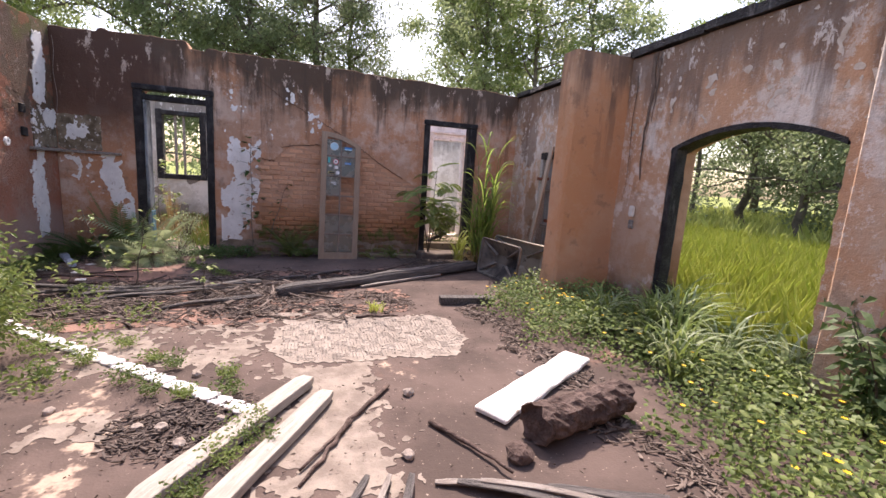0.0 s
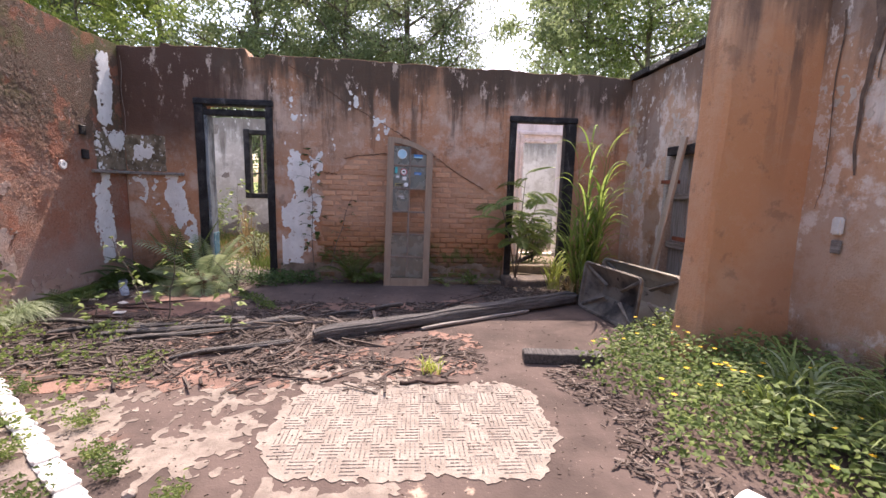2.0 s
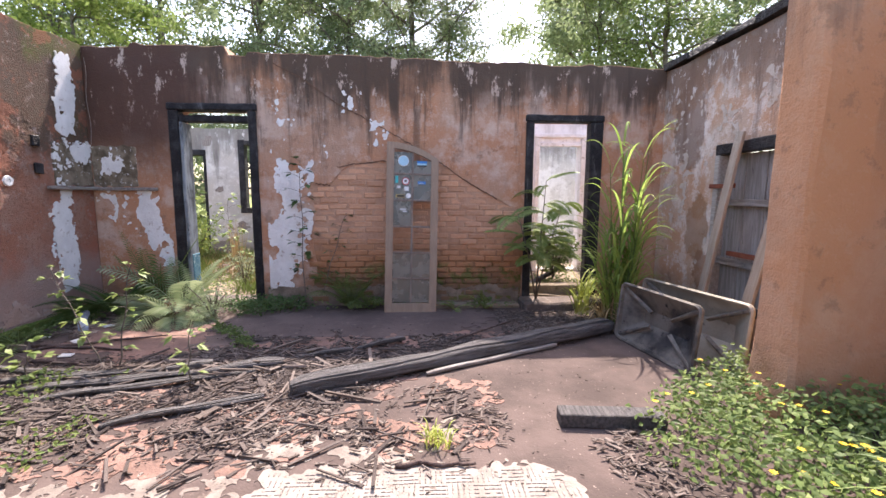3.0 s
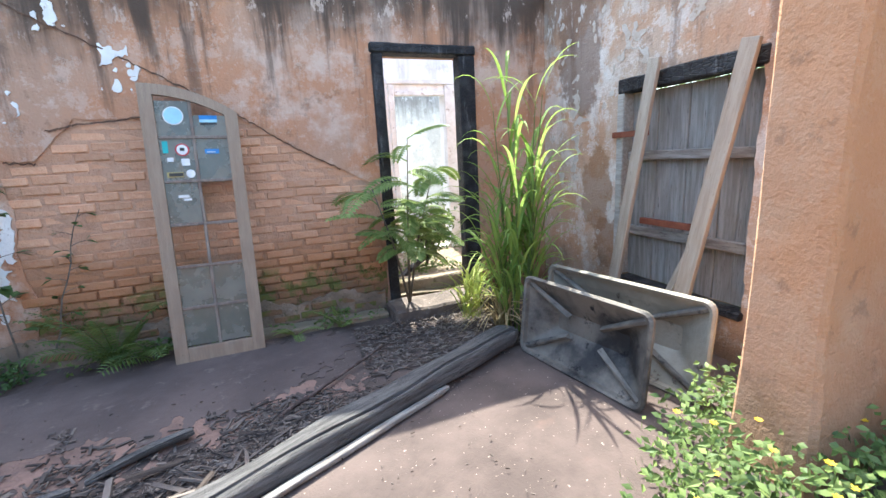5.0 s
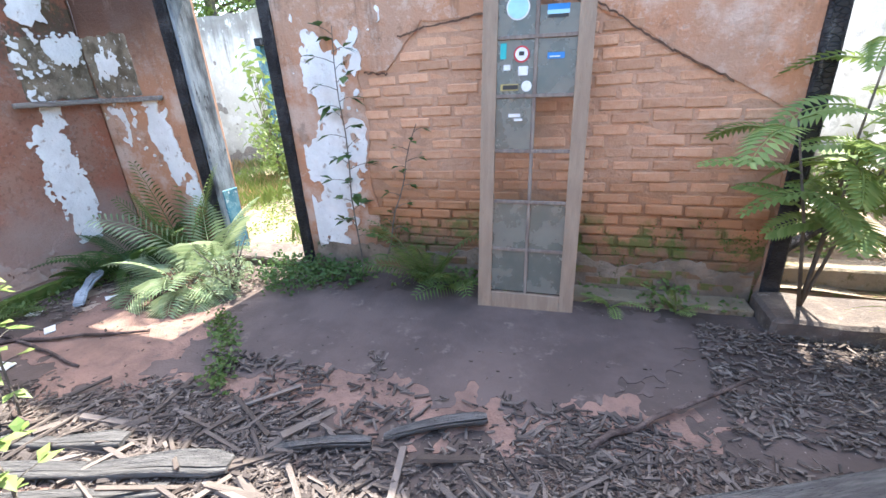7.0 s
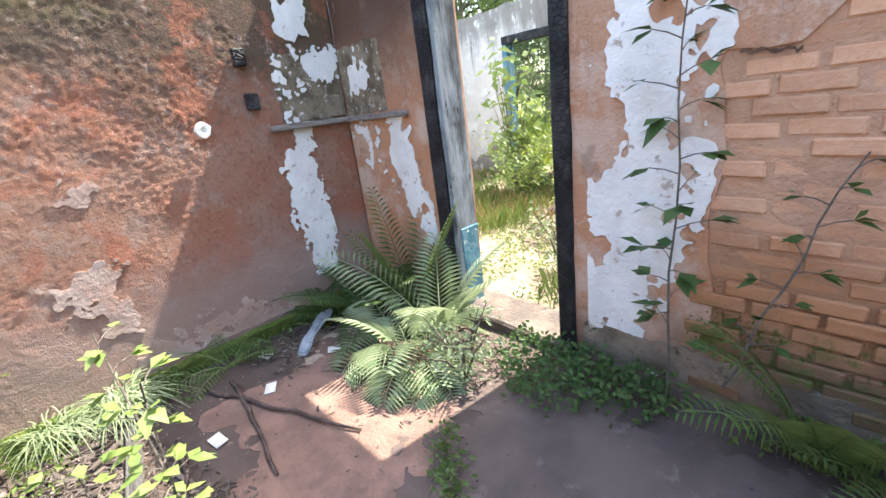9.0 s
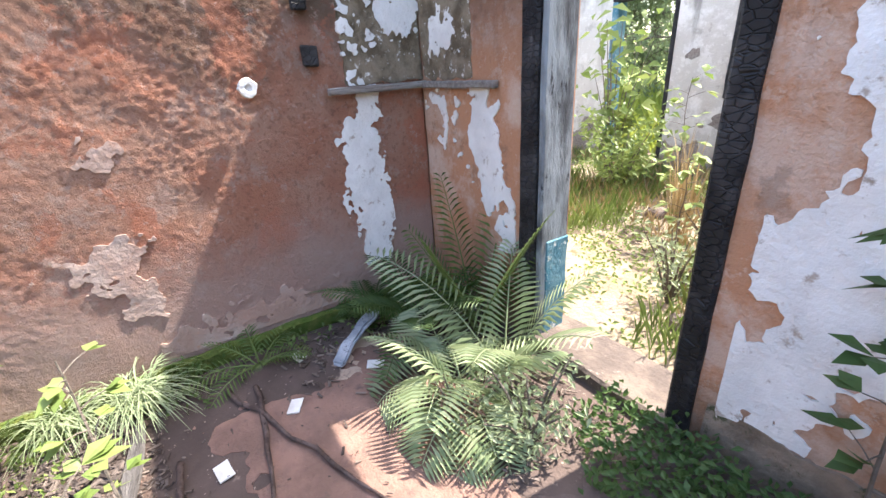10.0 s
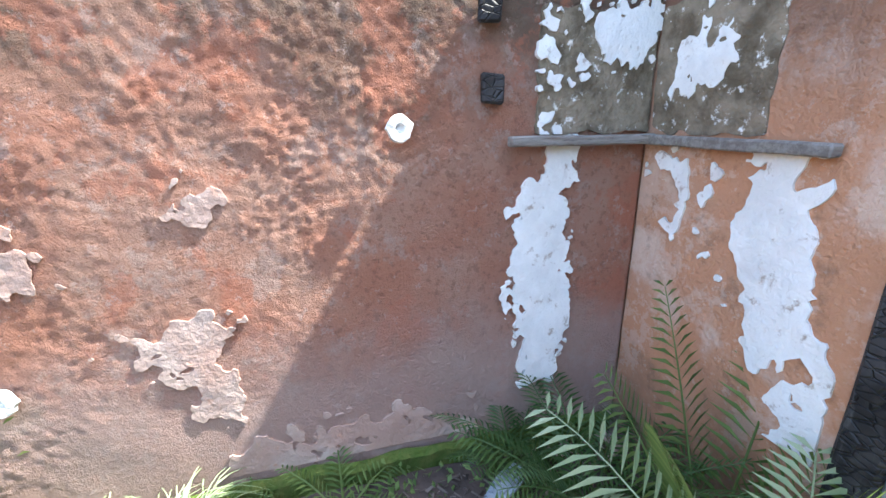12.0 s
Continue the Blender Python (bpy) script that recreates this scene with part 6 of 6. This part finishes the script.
meadow("meadow_grass", "meadow grass behind the back rooms", 12000, -14, 9, BACK_Y + 0.4, 22, 0.8, 0.02, GRASS)
meadow("sparse_grass", "sparse grass in the back rooms", 9000, -5.8, 1.1, 8.1, 12.1, 0.2, 0.004, LEAF_LIGHT, lambda x, y: fract(x, y, 0.8, 49.0) > -0.05, 0.03)
meadow("sparse_grass", "dry grass in the back rooms", 3500, -5.8, 1.1, 8.1, 12.1, 0.2, 0.0035, STRAW, lambda x, y: fract(x, y, 0.8, 59.0) > 0.0, 0.03)

# ---- litter ----
def litter_zone(x, y):
    """Where bark and wood chips have gathered."""
    d = 0.55 + 0.9 * fract(x, y, 0.9, 61.0)
    beam_y = 5.22 + (x - 0.42) * 0.465
    lo, hi = (4.45, 6.25 - 0.25 * max(0.0, -0.6 - x)) if x < 0.4 else (beam_y - 0.12 - 0.6 * max(0.0, 1.2 - x), min(6.5, beam_y + 0.75))
    band = min(1.0, 3.0 * min(y - lo, hi - y))
    return max(0.0, min(1.0, band * d * (0.5 if y < 5.0 else 1.3))) if -2.5 < x < 3.2 else 0.0


def chips(name, label, pts, lo, hi, material, thick=0.008, wide=0.02):
    s = Soup()
    for x, y, k in pts:
        L = random.uniform(lo, hi)
        w = min(L * random.uniform(0.1, 0.3), random.uniform(wide * 0.4, wide))
        m = pose(x, y, 0.004 + thick + 0.02 * k * random.random(), random.uniform(-14, 14), random.uniform(-14, 14), random.gauss(15, 55))
        s.box((-L / 2, -w / 2, -thick / 2), (L / 2, w / 2, thick / 2), m, wobble=w * 0.2)
    return tagged(part(name, s, material), label, "litter", kind="stuff")


random.seed(95)
n = Nodes("chip_mix")
CHIP_MIX = n.done(n.vary(n.mix(n.island(), (0.05, 0.036, 0.029), (0.2, 0.16, 0.135)), n.noise(9, 4), 0.7, 1.3), 0.95, n.noise(60, 4, 0.6, (1, 6, 1)), 0.004)
n = Nodes("dark_chip_mix")
CHIP_DARK = n.done(n.vary(n.mix(n.island(), (0.035, 0.026, 0.023), (0.15, 0.12, 0.103)), n.noise(9, 4), 0.7, 1.3), 0.95, n.noise(60, 4, 0.6, (1, 6, 1)), 0.004)
chips("wood_litter", "bark chips and splinters strewn over a floor", scatter(5500, -2.5, 3.3, 4.2, 6.7, litter_zone), 0.012, 0.06, CHIP_MIX, 0.004)
chips("wood_litter", "dark bark crumbs strewn over a floor", scatter(13000, -2.5, 3.3, 4.6, 6.7, litter_zone), 0.008, 0.045, CHIP_DARK, 0.004)
chips("wood_litter", "long bark strips strewn over a floor", scatter(130, -2.4, 2.0, 4.3, 6.1, litter_zone), 0.12, 0.4, CHIP_DARK, 0.008)
chips("wood_litter", "dry leaves at a doorway step", scatter(2000, 2.2, 3.5, 6.5, 7.4, lambda x, y: 0.9 if y > 6.3 + 0.25 * (3.0 - x) else 0), 0.015, 0.06, CHIP_MIX, 0.004)
chips("wood_litter", "bark chips along a weed bed", scatter(900, 2.0, 2.9, 1.5, 4.7, lambda x, y: max(0.0, 1 - abs(x - 2.6 - 0.3 * fract(0, y, 1.2, 4.0)) / 0.25)), 0.02, 0.08, CHIP_MIX, 0.005)
chips("wood_litter", "fine grit and crumbs on the floor", scatter(1600, -2.4, 2.8, 0.6, 6.9, lambda x, y: 0.5), 0.006, 0.022, CHIP_MIX, 0.005)
chips("wood_litter", "dark crumbled bark beside a painted line", scatter(900, -0.5, 0.6, 2.3, 3.1, lambda x, y: max(0.0, 1 - math.hypot((x - 0.15) / 0.45, (y - 2.75) / 0.35))), 0.015, 0.06, CHIP_DARK, 0.006)
chips("wood_litter", "dry debris under ferns", scatter(900, -2.5, -0.9, 6.4, 7.65, lambda x, y: 0.8 if y > 6.95 or (x < -2.0 and fract(x, y, 2, 69.0) > -0.1) else 0.03), 0.012, 0.06, CHIP_MIX, 0.005)
chips("wood_litter", "charred debris and straw in the back rooms", scatter(2200, -4.5, 0.8, 8.1, 11.8, lambda x, y: 0.7), 0.03, 0.16, CHIP_MIX, 0.006)
chips("wood_litter", "broad dark bark flakes strewn over a floor", scatter(260, -2.4, 2.6, 4.4, 6.4, litter_zone), 0.05, 0.16, CHIP_DARK, 0.007, 0.05)
chips("wood_litter", "pale splintered slats strewn over a floor", scatter(70, -2.3, 1.6, 4.4, 6.2, litter_zone), 0.2, 0.55, CHIP_MIX, 0.012, 0.03)
chips("wood_litter", "dark bark flakes and crumbs on bare floor", scatter(900, -0.6, 1.9, 5.7, 6.5, lambda x, y: 0.8 if fract(x, y, 2.1, 63.0, 4) > 0.02 else 0.1), 0.015, 0.09, CHIP_DARK, 0.007)
def fringe(x, y):
    """The thin edge of the litter on the open floor."""
    return max(0.0, min(1.0, 1.2 - abs(y - 4.85) / 0.5)) * (0.9 if fract(x, y, 1.7, 87.0, 4) > -0.05 else 0.2)


chips("wood_litter", "scattered chips on the open floor", scatter(1500, -2.0, 1.9, 4.2, 5.4, fringe), 0.015, 0.07, CHIP_MIX, 0.005)
chips("wood_litter", "thin twigs and bark strips on the open floor", scatter(110, -2.0, 1.6, 4.3, 5.4, fringe), 0.1, 0.38, CHIP_DARK, 0.008, 0.022)
skin("red_earth", lambda x, y: min(inside(x, y, -1.9, 1.9, 4.3, 5.6), 0.1) - 0.13 + 0.26 * fract(x, y, 1.9, 47.0, 6) + 0.16 * fract(x, y, 13, 7.0, 4), -2.0, 2.0, 4.2, 5.7, 0.03, lambda x, y, w: (x, y, w + 0.006 * fract(x, y, 1.3, 2.0)), 0.0045, RED_WORN, floor, None, -0.004, label="bare red earth washed over the screed")
for k, (x, y, r) in enumerate(((-0.95, 8.75, 0.13), (-1.1, 8.5, 0.09), (-0.8, 8.5, 0.1), (-2.3, 10.2, 0.1), (-0.9, 9.1, 0.12), (-1.3, 8.95, 0.07))):
    stone("rubble_lump", "sooty lump of rubble in a back room", (x, y, 0), r, DARK_STONE if k % 2 else STONE).location = (x, y, 0.04 + r * 0.4)
beam("charred_pole", "charred pole lying in a passage", "pole", (2.85, 8.2, 0.16), (3.6, 9.0, 0.3), 0.07, 0.07, CHAR, 0.01, False)
# dark screed shown clean under the bricks
skin("dark_screed", lambda x, y: min(inside(x, y, -0.85, 2.4, 6.2, 7.5), (y - 6.42 - 0.9 * (x - 1.5)) * 0.7, y - 6.35 - 0.12 * math.sin(x * 2.2) - 0.1 * fract(x, 0, 3, 2.0)) - 0.03 + 0.16 * fract(x, y, 3.5, 1.0, 5) + 0.12 * fract(x, y, 14, 1.0, 4), -1.1, 2.5, 6.0, 7.6, 0.022, lambda x, y, w: (x, y, w + 0.006 * fract(x, y, 1.3, 2.0)), 0.005, speckle("dark_smooth_screed", (0.085, 0.062, 0.055), (0.125, 0.09, 0.078), 2.2, 0.85, 70, 0.004, (0.16, 0.12, 0.1)), floor, None, -0.003, label="dark smooth remains of a screed")
skin("litter_soil", lambda x, y: litter_zone(x, y) - 0.35 + 0.3 * fract(x, y, 5, 2.0, 5), -2.5, 3.2, 4.3, 6.6, 0.035, lambda x, y, w: (x, y, w + 0.006 * fract(x, y, 1.3, 2.0)), 0.008, speckle("dark_humus", (0.07, 0.048, 0.038), (0.14, 0.095, 0.075), 9, 0.95, 60, 0.02, (0.22, 0.16, 0.13)), floor, lambda x, y: 0.006 * fract(x, y, 9, 5.0), -0.004, label="dark humus under the bark litter")
skin("red_earth", lambda x, y: max(inside(x, y, -2.1, 0.35, 6.0, 7.0), inside(x, y, -0.6, 2.2, 6.15, 6.75)) - 0.06 + 0.3 * fract(x, y, 2.2, 27.0, 6) + 0.16 * fract(x, y, 13, 7.0, 4), -2.4, 2.7, 5.7, 7.2, 0.03, lambda x, y, w: (x, y, w + 0.006 * fract(x, y, 1.3, 2.0)), 0.003, RED_WORN, floor, None, -0.004, label="bare red earth round broken screed")

moss = Soup()
random.seed(98)
while len(moss.f) < 2600:
    x, z = random.uniform(-0.1, 2.62), random.uniform(0.2, 0.62)
    if 0.86 < x < 1.52 or fract(x, z, 3.0, 83.0, 4) + 0.9 * (0.42 - abs(z - 0.36) * 2) < random.uniform(0.15, 0.5):
        continue
    w = Vector((random.gauss(0, 0.6), -1.0, random.gauss(0.1, 0.5))).normalized()
    moss.leaf(Vector((x, NY + 0.008, z)), w, w.orthogonal().normalized(), random.uniform(0.012, 0.03), 0.012, 0.3)
tagged(part("wall_moss", moss, MOSS, wall_north, "green moss on the lowest brick courses"), kind="stuff")

# ---- bricks of the bared zone ----
brick_meshes = []
for k in range(8):
    me_bm = rounded((0, -0.028, 0), (0.222, 0.0, 0.062), 0.007, 1, 0.0)
    for v in me_bm.verts:
        v.co += Vector(noise.noise_vector(v.co * 22.0 + Vector((k * 3.0, 0, 0)))) * 0.006
    me = bpy.data.meshes.new("brick")
    me_bm.to_mesh(me)
    me_bm.free()
    me.materials.append(BRICK)
    brick_meshes.append(me)
row, count = 0, 0
z = 0.06
while z < 1.86:
    x = -0.05 - (0.117 if row % 2 else 0.0) - random.uniform(0.0, 0.06)
    while x < 2.6:
        if brick_zone(x + 0.11, z + 0.03) > 0.015 and brick_zone(x + 0.2, z + 0.03) > -0.03 and x + 0.222 < 2.66 and count < 298:
            ob = new("brick", brick_meshes[(row * 5 + count) % 8])
            ob.parent = wall_north
            low = (-0.006 - 0.018 * random.random()) if z < 0.62 else 0.0
            ob.matrix_basis = pose(x, NY + 0.034 + random.uniform(-0.006, 0.007) + low, z + random.uniform(-0.005, 0.005), random.uniform(-1.5, 1.5), random.uniform(-0.8, 0.8), random.uniform(-1.2, 1.2)) @ Matrix.Diagonal((random.uniform(0.93, 1.0), 1, random.uniform(0.92, 1.03), 1))
            count += 1
        x += 0.234 + random.uniform(-0.003, 0.006)
    z += 0.0735
    row += 1
